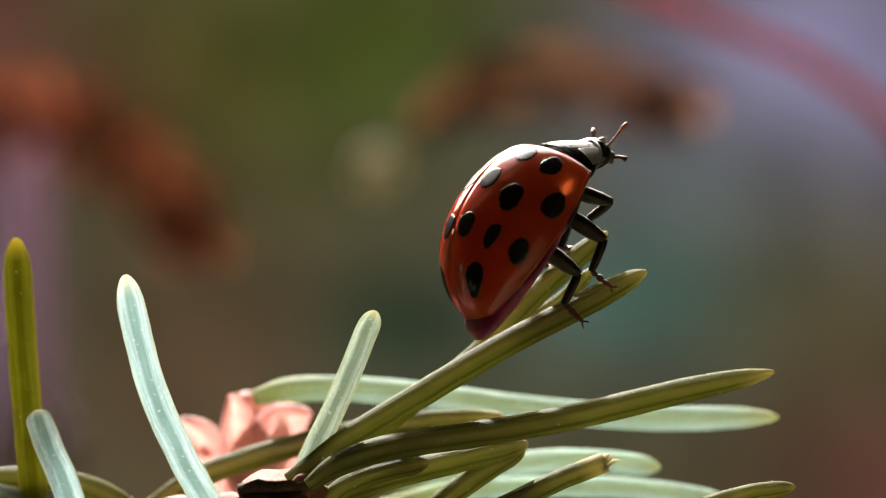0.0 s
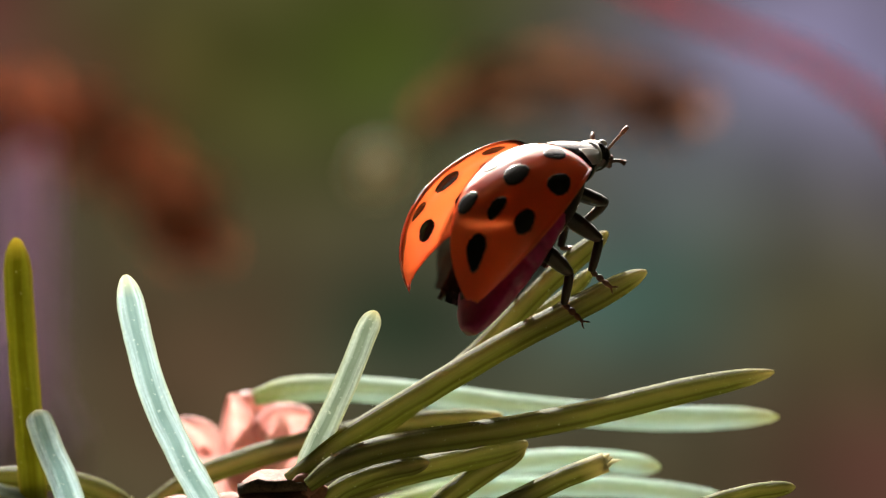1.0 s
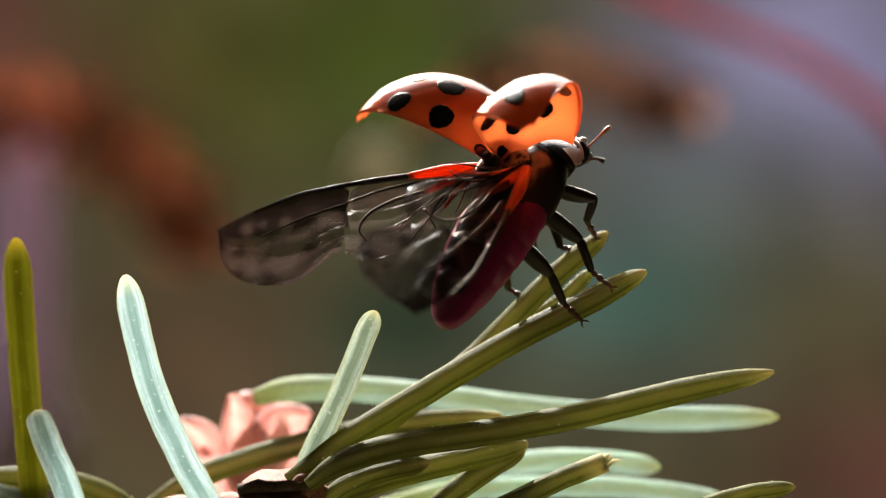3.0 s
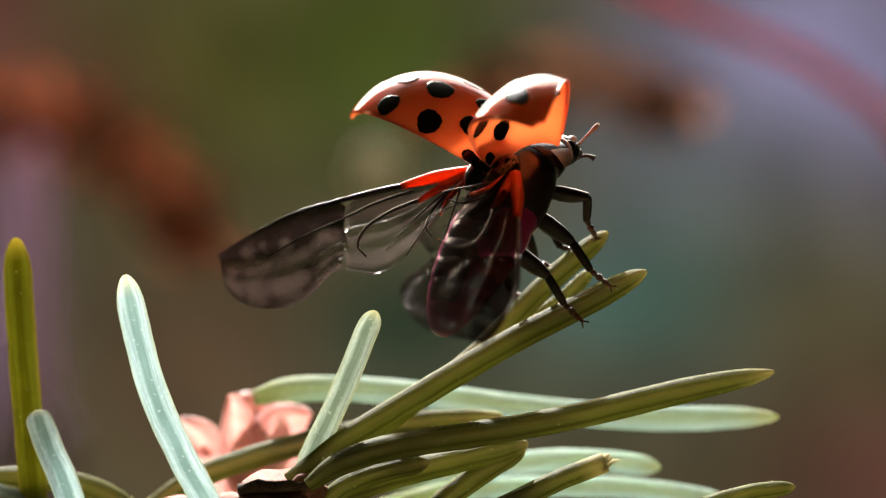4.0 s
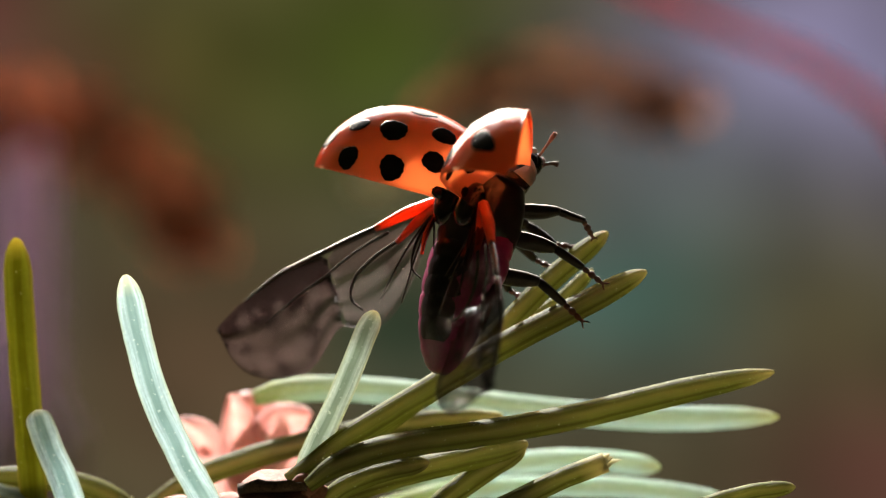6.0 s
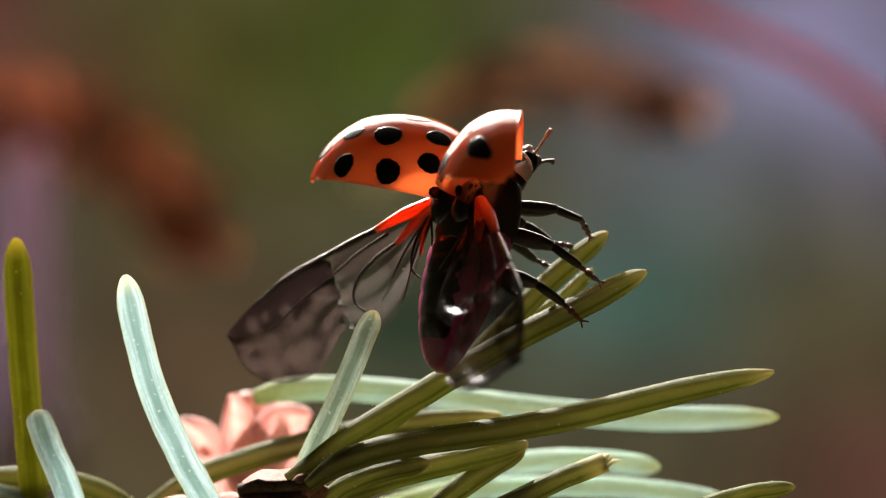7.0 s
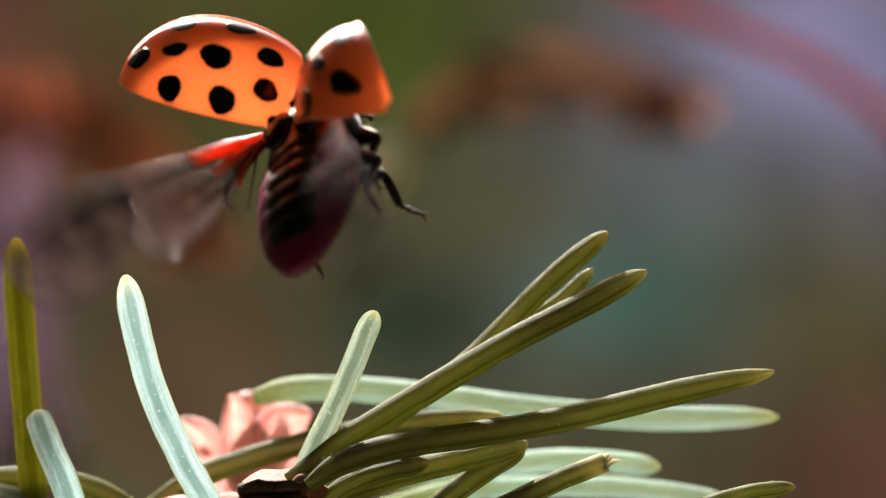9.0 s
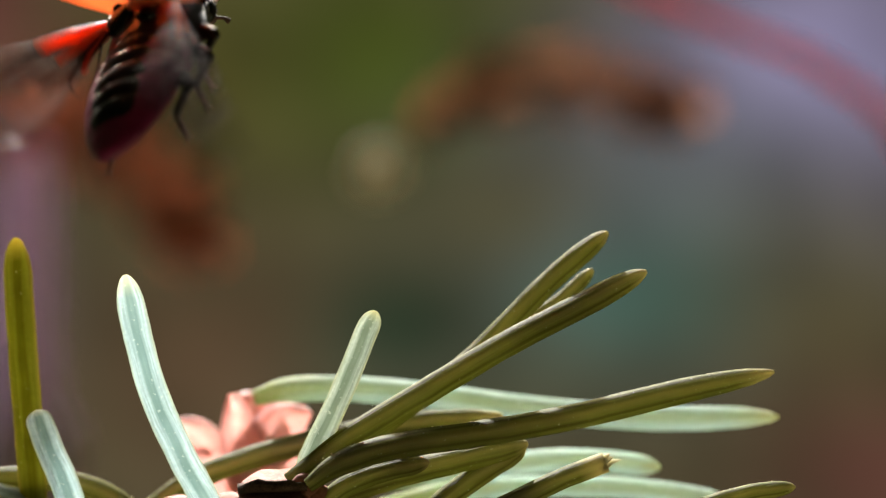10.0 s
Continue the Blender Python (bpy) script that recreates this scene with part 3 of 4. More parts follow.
def dome(u, phi, side, lift=0.0):
    """A point on the wing case: u from shoulder to tip, phi from the seam down to the rim, lifted off the surface."""
    def at(u, phi):
        w, h = WIDE * profile(u, 0.60, 0.56), HIGH * profile(u, 0.62, 0.56)
        return Vector((-LONG * u, side * w * math.sin(phi), h * (0.22 + 0.78 * math.cos(phi))))
    p = at(u, phi)
    if lift:
        e = 0.004
        a = at(min(u + e, 0.985), phi) - at(min(u, 0.98) - e, phi)
        b = at(min(u, 0.97), phi + e) - at(min(u, 0.97), phi - e)
        n = a.cross(b) * side
        n.normalize()
        if n.dot(Vector((0, side * math.sin(phi), math.cos(phi)))) < 0:
            n = -n
        p = p + n * lift
    return p


def elytron(side):
    hinge = Vector((HINGE.x, side * HINGE.y, HINGE.z))
    bm = bmesh.new()
    nu, nv = 40, 26
    skins = []
    for lift in (0.0, -SHELL):
        skin = []
        for i in range(nu + 1):
            u = 0.995 * (1 - (1 - i / nu) ** 1.35)
            # the front corner is cut round towards the shoulder
            skin.append([bm.verts.new(dome(u, 0.012 + 1.62 * j / nv, side, lift * min(1.0, 8 * (1.0 - u))) - hinge) for j in range(nv + 1)])
        skins.append(skin)
    for skin in skins:
        for i in range(nu):
            for j in range(nv):
                bm.faces.new((skin[i][j], skin[i + 1][j], skin[i + 1][j + 1], skin[i][j + 1]))
    a, b = skins
    edge = [(0, j) for j in range(nv + 1)] + [(i, nv) for i in range(1, nu + 1)] + [(nu, j) for j in range(nv - 1, -1, -1)] + [(i, 0) for i in range(nu - 1, 0, -1)]
    for (i, j), (k, m) in zip(edge, edge[1:] + edge[:1]):
        bm.faces.new((a[i][j], a[k][m], b[k][m], b[i][j]))
    case = part("elytron", bm, M_ELYTRON, bug, "glossy red wing case with black spots")
    bm = bmesh.new()
    tube(bm, [dome(0.03 + 0.95 * k / 24, 1.625, side, -0.02) - hinge for k in range(25)], (0.05, 0.075, 0.08, 0.075, 0.03), 8, 60, flat=0.8)
    part("rim", bm, M_ELYTRON, case, "rolled orange-red rim")
    rng = random.Random(5)
    SIDES = 44
    # u along the case, degrees from the seam, half-length and half-width in mm
    for u, deg, ru, rv in ((0.154, 56, 0.41, 0.38), (0.335, 13, 0.44, 0.41), (0.424, 42, 0.52, 0.42), (0.361, 77, 0.47, 0.45), (0.629, 13, 0.42, 0.38), (0.658, 43, 0.38, 0.27), (0.668, 72, 0.40, 0.37), (0.868, 38, 0.44, 0.33), (0.129, 28, 0.37, 0.35), (0.034, 5, 0.30, 0.22)):
        bm = bmesh.new()
        phase = [rng.uniform(0, 6.28) for _ in range(4)]
        jit = [1 + 0.06 * math.sin(2 * a + phase[0]) + 0.04 * math.sin(3 * a + phase[1]) + 0.02 * math.sin(5 * a + phase[2]) + 0.03 * math.sin(11 * a + phase[3]) for a in [2 * math.pi * k / SIDES for k in range(SIDES)]]
        w, h = WIDE * profile(u, 0.6, 0.56), HIGH * profile(u, 0.62, 0.56)
        lean = rng.uniform(-0.5, 0.5)
        layers = []
        for lift in (0.012, -SHELL - 0.008):
            rings = [[bm.verts.new(dome(u, radians(deg), side, lift) - hinge)]]
            for r in (0.35, 0.7, 0.93, 1.0):
                ring = []
                for k in range(SIDES):
                    ang = 2 * math.pi * k / SIDES
                    x, y = r * jit[k] * ru * math.cos(ang), r * jit[k] * rv * math.sin(ang)
                    x, y = x * math.cos(lean) - y * math.sin(lean), x * math.sin(lean) + y * math.cos(lean)
                    phi = radians(deg) + y / ((w + h) / 2)
                    ring.append(bm.verts.new(dome(max(0.004, u + x / LONG), min(1.60, max(0.014, phi)), side, lift if r < 1 else lift * 0.55 - (SHELL * 0.4 if lift < 0 else 0)) - hinge))
                rings.append(ring)
            for k in range(SIDES):
                bm.faces.new((rings[0][0], rings[1][k], rings[1][(k + 1) % SIDES]))
                for p, q in zip(rings[1:], rings[2:]):
                    bm.faces.new((p[k], p[(k + 1) % SIDES], q[(k + 1) % SIDES], q[k]))
            layers.append(rings[-1])
        for k in range(SIDES):
            bm.faces.new((layers[0][k], layers[0][(k + 1) % SIDES], layers[1][(k + 1) % SIDES], layers[1][k]))
        part("spot", bm, M_SPOT, case, "black spot")
    return case, hinge


def ring_body(bm, stations, sides=22):
    """A body skinned over stations (x, half-width, top z, bottom z, z of the widest line)."""
    rings = []
    for x, w, top, low, mid in stations:
        ring = []
        for j in range(sides):
            a = 2 * math.pi * j / sides
            c, s = math.cos(a), math.sin(a)
            ring.append(bm.verts.new((x, w * math.copysign(abs(c) ** 0.85, c), mid + (top - mid if s > 0 else mid - low) * math.copysign(abs(s) ** 0.9, s))))
        rings.append(ring)
    for p, q in zip(rings, rings[1:]):
        for j in range(sides):
            bm.faces.new((p[j], p[(j + 1) % sides], q[(j + 1) % sides], q[j]))
    bm.faces.new(rings[0])
    bm.faces.new(rings[-1])
    return bm


def trunk():
    # abdomen: six soft rings, magenta below and at the sides
    st = []
    for k in range(49):
        s = k / 48
        x = -1.4 - 4.75 * s
        w = 1.85 * math.sqrt(max(0.002, 1 - max(0.0, (s - 0.25) / 0.76) ** 2.2)) * (0.85 + 0.15 * min(1, s * 4))
        crease = 1 - 0.035 * (1 - abs(math.sin(math.pi * s * 6.0))) ** 3
        st.append((x, w * crease, 1.25 * crease * (1 - 0.95 * s ** 2), -0.50 * crease * (1 - s ** 2.5) - 0.03 - 0.30 * s ** 2, 0.25 - 0.55 * s ** 2))
    part("abdomen", ring_body(bmesh.new(), st), M_BELLY, bug, "soft magenta ringed abdomen")
    # dark back plates, each overlapping the next
    for k in range(6):
        bm = bmesh.new()
        rows = []
        for i in range(5):
            s = (k + i / 4 * 1.14) / 7.5
            x = -1.4 - 4.75 * s
            w = 1.30 * math.sqrt(max(0.01, 1 - max(0.0, (s - 0.25) / 0.78) ** 2.2)) * (0.85 + 0.15 * min(1, s * 4))
            top = 1.27 * (1 - 0.95 * s ** 2) + 0.05 + 0.075 * math.sin(math.pi * i / 4) - 0.02 * i / 4
            rows.append([bm.verts.new((x, w * (j / 7 - 1), 0.25 - 0.55 * s ** 2 + (top - 0.25 + 0.55 * s ** 2) * (1 - 0.42 * abs(j / 7 - 1) ** 2.4))) for j in range(15)])
        for i in range(4):
            for j in range(14):
                bm.faces.new((rows[i][j], rows[i + 1][j], rows[i + 1][j + 1], rows[i][j + 1]))
        bmesh.ops.solidify(bm, geom=bm.faces[:], thickness=0.05)
        part("tergite", bm, M_PLATE, bug, "shiny black back plate")
    # thorax, with two humps where the wings are rooted
    bm = ring_body(bmesh.new(), [(0.35, 0.9, 1.2, -0.1, 0.4), (0.1, 1.25, 1.35, -0.3, 0.35), (-0.5, 1.5, 1.5, -0.5, 0.3), (-1.2, 1.65, 1.5, -0.6, 0.25), (-1.9, 1.6, 1.4, -0.6, 0.2), (-2.5, 1.3, 1.2, -0.5, 0.15)], 24)
    part("thorax", bm, M_PLATE, bug, "shiny black thorax")
    for side in (1, -1):
        part("wing_root", blob(bmesh.new(), (-1.0, side * 0.62, 1.40), (0.78, 0.60, 0.42)), M_BLACK, bug)
    bm = bmesh.new()
    pts = [bm.verts.new((0.02, 0.42, 1.62)), bm.verts.new((0.02, -0.42, 1.62)), bm.verts.new((-0.55, 0, 1.72))]
    bm.faces.new(pts)
    bmesh.ops.solidify(bm, geom=bm.faces[:], thickness=0.1)
    part("scutellum", bm, M_BLACK, bug, "small black triangular plate")

    # pronotum: a curved shield, black in the middle and ivory at the sides
    bend = Matrix.Translation((0.1, 0, 1.0)) @ Matrix.Rotation(radians(28), 4, "Y") @ Matrix.Translation((-0.1, 0, -1.0))

    def front(name, bm, material, parent, label=""):
        bmesh.ops.transform(bm, matrix=bend, verts=bm.verts)
        return part(name, bm, material, parent, label)

    def shield(s, a, lift=0.0):
        x = 0.10 + 1.55 * s - 0.55 * (abs(a) / 1.35) ** 2 * s + 0.30 * (abs(a) / 1.35) ** 2 * (1 - s)
        w, h = 1.62 - 0.42 * s ** 1.6, 1.36 - 0.60 * s ** 1.5
        return Vector((x, (w + lift) * math.sin(a), (h + lift) * math.cos(a) + 0.08))

    def plate(name, s0, s1, a0, a1, lift, thick, mat, label):
        bm = bmesh.new()
        rows = [[bm.verts.new(shield(s0 + (s1 - s0) * i / 8, a0 + (a1 - a0) * j / 16, lift)) for j in range(17)] for i in range(9)]
        for i in range(8):
            for j in range(16):
                bm.faces.new((rows[i][j], rows[i][j + 1], rows[i + 1][j + 1], rows[i + 1][j]))
        bmesh.ops.solidify(bm, geom=bm.faces[:], thickness=thick)
        return front(name, bm, mat, bug, label)
    plate("pronotum", 0.0, 1.0, -1.35, 1.35, 0.0, 0.12, M_BLACK, "glossy black shield behind the head")
    for side in (1, -1):
        plate("pronotum_patch", 0.30, 1.0, side * 0.82, side * 1.36, 0.025, 0.06, M_WHITE, "ivory white side patch")
    front("pronotum_rim", tube(bmesh.new(), [shield(1.0, a / 6 * 1.2, 0.02) for a in range(-6, 7)], (0.05, 0.07, 0.05), 6, 24), M_WHITE, bug, "ivory front rim")
    front("neck", blob(bmesh.new(), (0.75, 0, 0.45), (0.85, 1.05, 0.75)), M_BLACK, bug)

    # head
    head = front("head", blob(bmesh.new(), (1.62, 0, 0.42), (0.62, 0.72, 0.52), Euler((0, 0.5, 0))), M_BLACK, bug, "small black head")
    for side in (1, -1):
        front("eye", blob(bmesh.new(), (1.62, side * 0.58, 0.56), (0.26, 0.17, 0.24), None, 14), M_SPOT, head, "glossy black eye")
        front("face_patch", blob(bmesh.new(), (1.95, side * 0.36, 0.66), (0.17, 0.16, 0.15), None, 12), M_WHITE, head, "ivory patch beside the eye")
        bm = bmesh.new()
        tube(bm, ((1.95, side * 0.45, 0.42), (2.20, side * 0.66, 0.60), (2.45, side * 0.88, 0.78), (2.66, side * 1.06, 0.92)), (0.055, 0.045, 0.04, 0.05, 0.085, 0.06), 8, 18)
        front("antenna", bm, M_ANT, head, "short pale brown clubbed antenna")
        bm = bmesh.new()
        tube(bm, ((2.05, side * 0.25, 0.05), (2.3, side * 0.4, -0.05), (2.45, side * 0.45, -0.2)), (0.06, 0.055, 0.10), 8, 10)
        front("palp", bm, M_FOOT, head, "reddish mouth feeler")
    front("mouth", blob(bmesh.new(), (2.08, 0, 0.10), (0.26, 0.34, 0.22)), M_FOOT, head, "reddish-brown mouthparts")


FEMUR, TIBIA, TARSUS = 1.60, 1.08, 1.0


def leg():
    """A femur along x from the hip; the shin and the foot are its own pieces."""
    bm = tube(bmesh.new(), ((-0.1, 0, 0), (0.3, 0, 0.02), (1.0, 0, 0.04), (FEMUR, 0, 0)), (0.17, 0.25, 0.30, 0.27, 0.17), 10, 16, flat=0.85)
    femur = part("leg", bm, M_LEG, bug, "jointed brown-black leg")
    bm = tube(bmesh.new(), ((-0.02, 0, 0), (0.3, 0, 0.04), (0.75, 0, 0.03), (TIBIA, 0, 0)), (0.14, 0.16, 0.155, 0.145, 0.12), 9, 14, flat=0.85)
    shin = part("shin", bm, M_LEG, femur)
    bm = bmesh.new()
    for x, r in ((0.12, 0.10), (0.36, 0.12), (0.60, 0.10)):
        blob(bm, (x, 0, 0), (0.15, r, r * 0.8), None, 8)
    tube(bm, ((0, 0, 0), (0.4, 0, 0.02), (0.85, 0, 0)), (0.06, 0.05, 0.06), 7, 8)
    for s in (1, -1):
        tube(bm, ((0.80, 0, 0), (0.92, s * 0.10, 0.0), (TARSUS, s * 0.14, -0.12)), (0.04, 0.03, 0.012), 6, 6)
    foot = part("foot", bm, M_FOOT, femur, "reddish clawed foot")
    return femur, shin, foot


INNER, OUTER = 4.4, 4.6


def hind_wing():
    """The membrane wing: an inner panel, and an outer one that folds at the joint. x along the wing, y to its trailing edge."""
    def chord(s):
        return 0.35 + 2.75 * math.sin(min(1.0, s * 1.35) * math.pi / 2) ** 1.2

    def panel(x0, x1, width, lead, pleat):
        bm = bmesh.new()
        rows = []
        for i in range(25):
            x = x0 + (x1 - x0) * i / 24
            w, y0 = width(i / 24), lead(i / 24)
            rows.append([bm.verts.new((x - x0, y0 + w * j / 14, (0.09 * math.sin(j / 14 * 9.0 + i * 0.14) + pleat * math.sin(j * 1.55 - i * 0.10) * (1 - 0.6 * i / 24)) * min(1, j / 4) + 0.05 * noise.noise((x, j * 0.3, 0)))) for j in [m / 2 for m in range(29)]])
        for i in range(24):
            for j in range(28):
                bm.faces.new((rows[i][j], rows[i + 1][j], rows[i + 1][j + 1], rows[i][j + 1]))
        bmesh.ops.solidify(bm, geom=bm.faces[:], thickness=0.012)
        return bm

    bm = panel(0, INNER, lambda s: chord(s) * math.sqrt(1 - 0.42 * max(0.0, (s - 0.72) / 0.28) ** 2), lambda s: 0.30 * max(0.0, (s - 0.82) / 0.18) ** 2, 0.15)
    wing = part("hind_wing", bm, M_MEMBRANE, bug, "smoky translucent hind wing with red root veins")

    def vein(points, radii, sides, n, index):
        part("vein", tube(bmesh.new(), points, radii, sides, n), M_VEIN if index == 1 else M_DARKVEIN, wing, "orange-red root vein" if index == 1 else "thin dark vein")

    # red root veins, dark further out
    vein(((0, 0.0, 0), (1.2, -0.04, 0.03), (2.4, 0.0, 0.03)), (0.20, 0.22, 0.12), 7, 16, 1)
    vein(((2.2, 0.0, 0.03), (3.4, 0.0, 0.03), (INNER, 0.02, 0)), (0.10, 0.10, 0.09), 7, 14, 2)
    vein(((0, 0.12, 0.03), (0.9, 0.38, 0.05), (1.8, 0.75, 0.06)), (0.17, 0.17, 0.08), 7, 14, 1)
    vein(((1.7, 0.7, 0.06), (2.7, 0.9, 0.08), (3.6, 1.3, 0.06), (3.9, 1.9, 0.06), (3.6, 2.4, 0.06)), (0.06, 0.06, 0.05, 0.04, 0.03), 6, 18, 2)
    vein(((0.3, 0.3, 0.03), (1.1, 1.0, 0.08), (1.5, 1.7, 0.06), (1.3, 2.2, 0.05)), (0.07, 0.05, 0.04, 0.02), 6, 14, 2)
    vein(((0.1, 0.3, 0.02), (0.7, 0.85, 0.06), (1.05, 1.45, 0.05)), (0.11, 0.10, 0.05), 7, 12, 1)
    vein(((2.0, 0.3, 0.05), (3.2, 0.45, 0.07), (INNER, 0.75, 0.04)), (0.05, 0.05, 0.04), 6, 12, 2)
    for dx, dy in ((2.9, 2.3), (2.2, 2.7), (0.9, 2.4)):
        vein(((0.25, 0.25, 0.03), (dx * 0.55, dy * 0.5, 0.07), (dx, dy, 0.05)), (0.05, 0.035, 0.015), 6, 12, 2)

    bm = panel(0, OUTER, lambda s: (2.36 + 1.25 * math.sin(min(1.0, s / 0.45) * math.pi / 2)) * math.sqrt(max(0.003, 1 - s ** 2.8)), lambda s: 0.30 * max(0.0, 1 - s / 0.12) ** 2 + 0.95 * s ** 2.2, 0.06)
    tube(bm, ((0, 0.03, 0), (1.8, 0.12, 0.02), (3.4, 0.50, 0.0)), (0.09, 0.07, 0.03), 7, 14, 1)
    tube(bm, ((0, 0.8, 0.03), (1.4, 1.1, 0.05), (3.0, 1.6, 0.04)), (0.05, 0.04, 0.02), 6, 12, 1)
    outer = part("outer_panel", bm, [M_SMOKY, M_DARKVEIN], wing, "folding outer half of the wing")
    return wing, outer


trunk()
CASES = {s: elytron(s) for s in (1, -1)}
LEGS = {(k, s): leg() for s in (1, -1) for k in range(3)}
WINGS = {s: hind_wing() for s in (1, -1)}


# ---- motion ----
def basis(fwd, back):
    f = Vector(fwd).normalized()
    d = Vector(back)
    d = (d - f * d.dot(f)).normalized()
    return Matrix((f, d.cross(f), d)).transposed()


def turned(r):
    r = Vector(r)
    return Matrix.Rotation(r.length, 3, r) if r.length > 1e-6 else Matrix.Identity(3)


# seconds; origin in mm; forward and back directions
BODY = [
    (0.0, (4.01, 0.31, 2.26), (0.507, 0.320, 0.800), (-0.725, -0.343, 0.597)),
    (0.8, (3.93, 0.26, 2.24), (0.502, 0.330, 0.800), (-0.724, -0.347, 0.597)),
    (1.0, (3.95, -0.00, 2.22), (0.533, 0.360, 0.766), (-0.692, -0.336, 0.639)),
    (1.4, (3.91, -0.00, 2.26), (0.526, 0.362, 0.770), (-0.689, -0.350, 0.635)),
    (1.5, (3.68, 0.08, 2.29), (0.510, 0.389, 0.767), (-0.678, -0.366, 0.637)),
    (1.7, (3.60, 0.51, 2.37), (0.518, 0.362, 0.775), (-0.634, -0.446, 0.632)),
    (2.0, (3.60, 0.61, 2.37), (0.520, 0.353, 0.778), (-0.631, -0.455, 0.628)),
    (2.3, (3.43, 0.19, 2.31), (0.559, 0.361, 0.746), (-0.608, -0.434, 0.665)),
    (2.7, (3.38, 0.13, 2.36), (0.559, 0.361, 0.746), (-0.608, -0.434, 0.665)),
    (3.8, (3.06, 0.28, 2.35), (0.534, 0.298, 0.791), (-0.651, -0.453, 0.610)),
    (4.6, (2.79, 0.41, 2.33), (0.509, 0.250, 0.824), (-0.681, -0.469, 0.563)),
    (4.9, (2.05, 0.34, 1.81), (0.401, 0.173, 0.899), (-0.741, -0.516, 0.430)),
    (5.5, (2.01, 0.34, 1.72), (0.382, 0.162, 0.910), (-0.748, -0.524, 0.407)),
    (7.0, (1.86, 0.39, 1.82), (0.349, 0.224, 0.910), (-0.766, -0.491, 0.415)),
    (7.5, (1.70, 0.39, 1.82), (0.339, 0.204, 0.919), (-0.768, -0.504, 0.395)),
    (7.7, (1.12, 0.39, 1.69), (0.281, 0.451, 0.847), (-0.717, -0.488, 0.498)),
    (8.0, (1.12, 0.39, 1.69), (0.281, 0.451, 0.847), (-0.717, -0.488, 0.498)),
    (8.3, (-0.18, -1.55, 2.79), (0.148, 0.396, 0.906), (-0.783, -0.513, 0.353)),
    (8.7, (-0.28, -1.65, 2.87), (0.148, 0.396, 0.906), (-0.783, -0.513, 0.353)),
    (8.9, (-2.10, -2.77, 2.80), (0.147, 0.654, 0.742), (-0.640, -0.509, 0.575)),
    (9.0, (-3.49, -3.55, 3.57), (0.133, 0.734, 0.665), (-0.599, -0.475, 0.644)),
    (9.3, (-3.50, -3.55, 3.58), (0.133, 0.734, 0.665), (-0.599, -0.475, 0.644)),
    (9.5, (-6.10, -3.67, 5.10), (0.133, 0.734, 0.665), (-0.599, -0.475, 0.644)),
    (9.7, (-6.10, -3.67, 5.10), (0.133, 0.734, 0.665), (-0.599, -0.475, 0.644)),
    (9.8, (-8.00, -3.87, 6.75), (0.275, 0.726, 0.631), (-0.572, -0.403, 0.714)),
    (10.0, (-8.10, -3.87, 6.75), (0.275, 0.726, 0.631), (-0.572, -0.403, 0.714)),
]

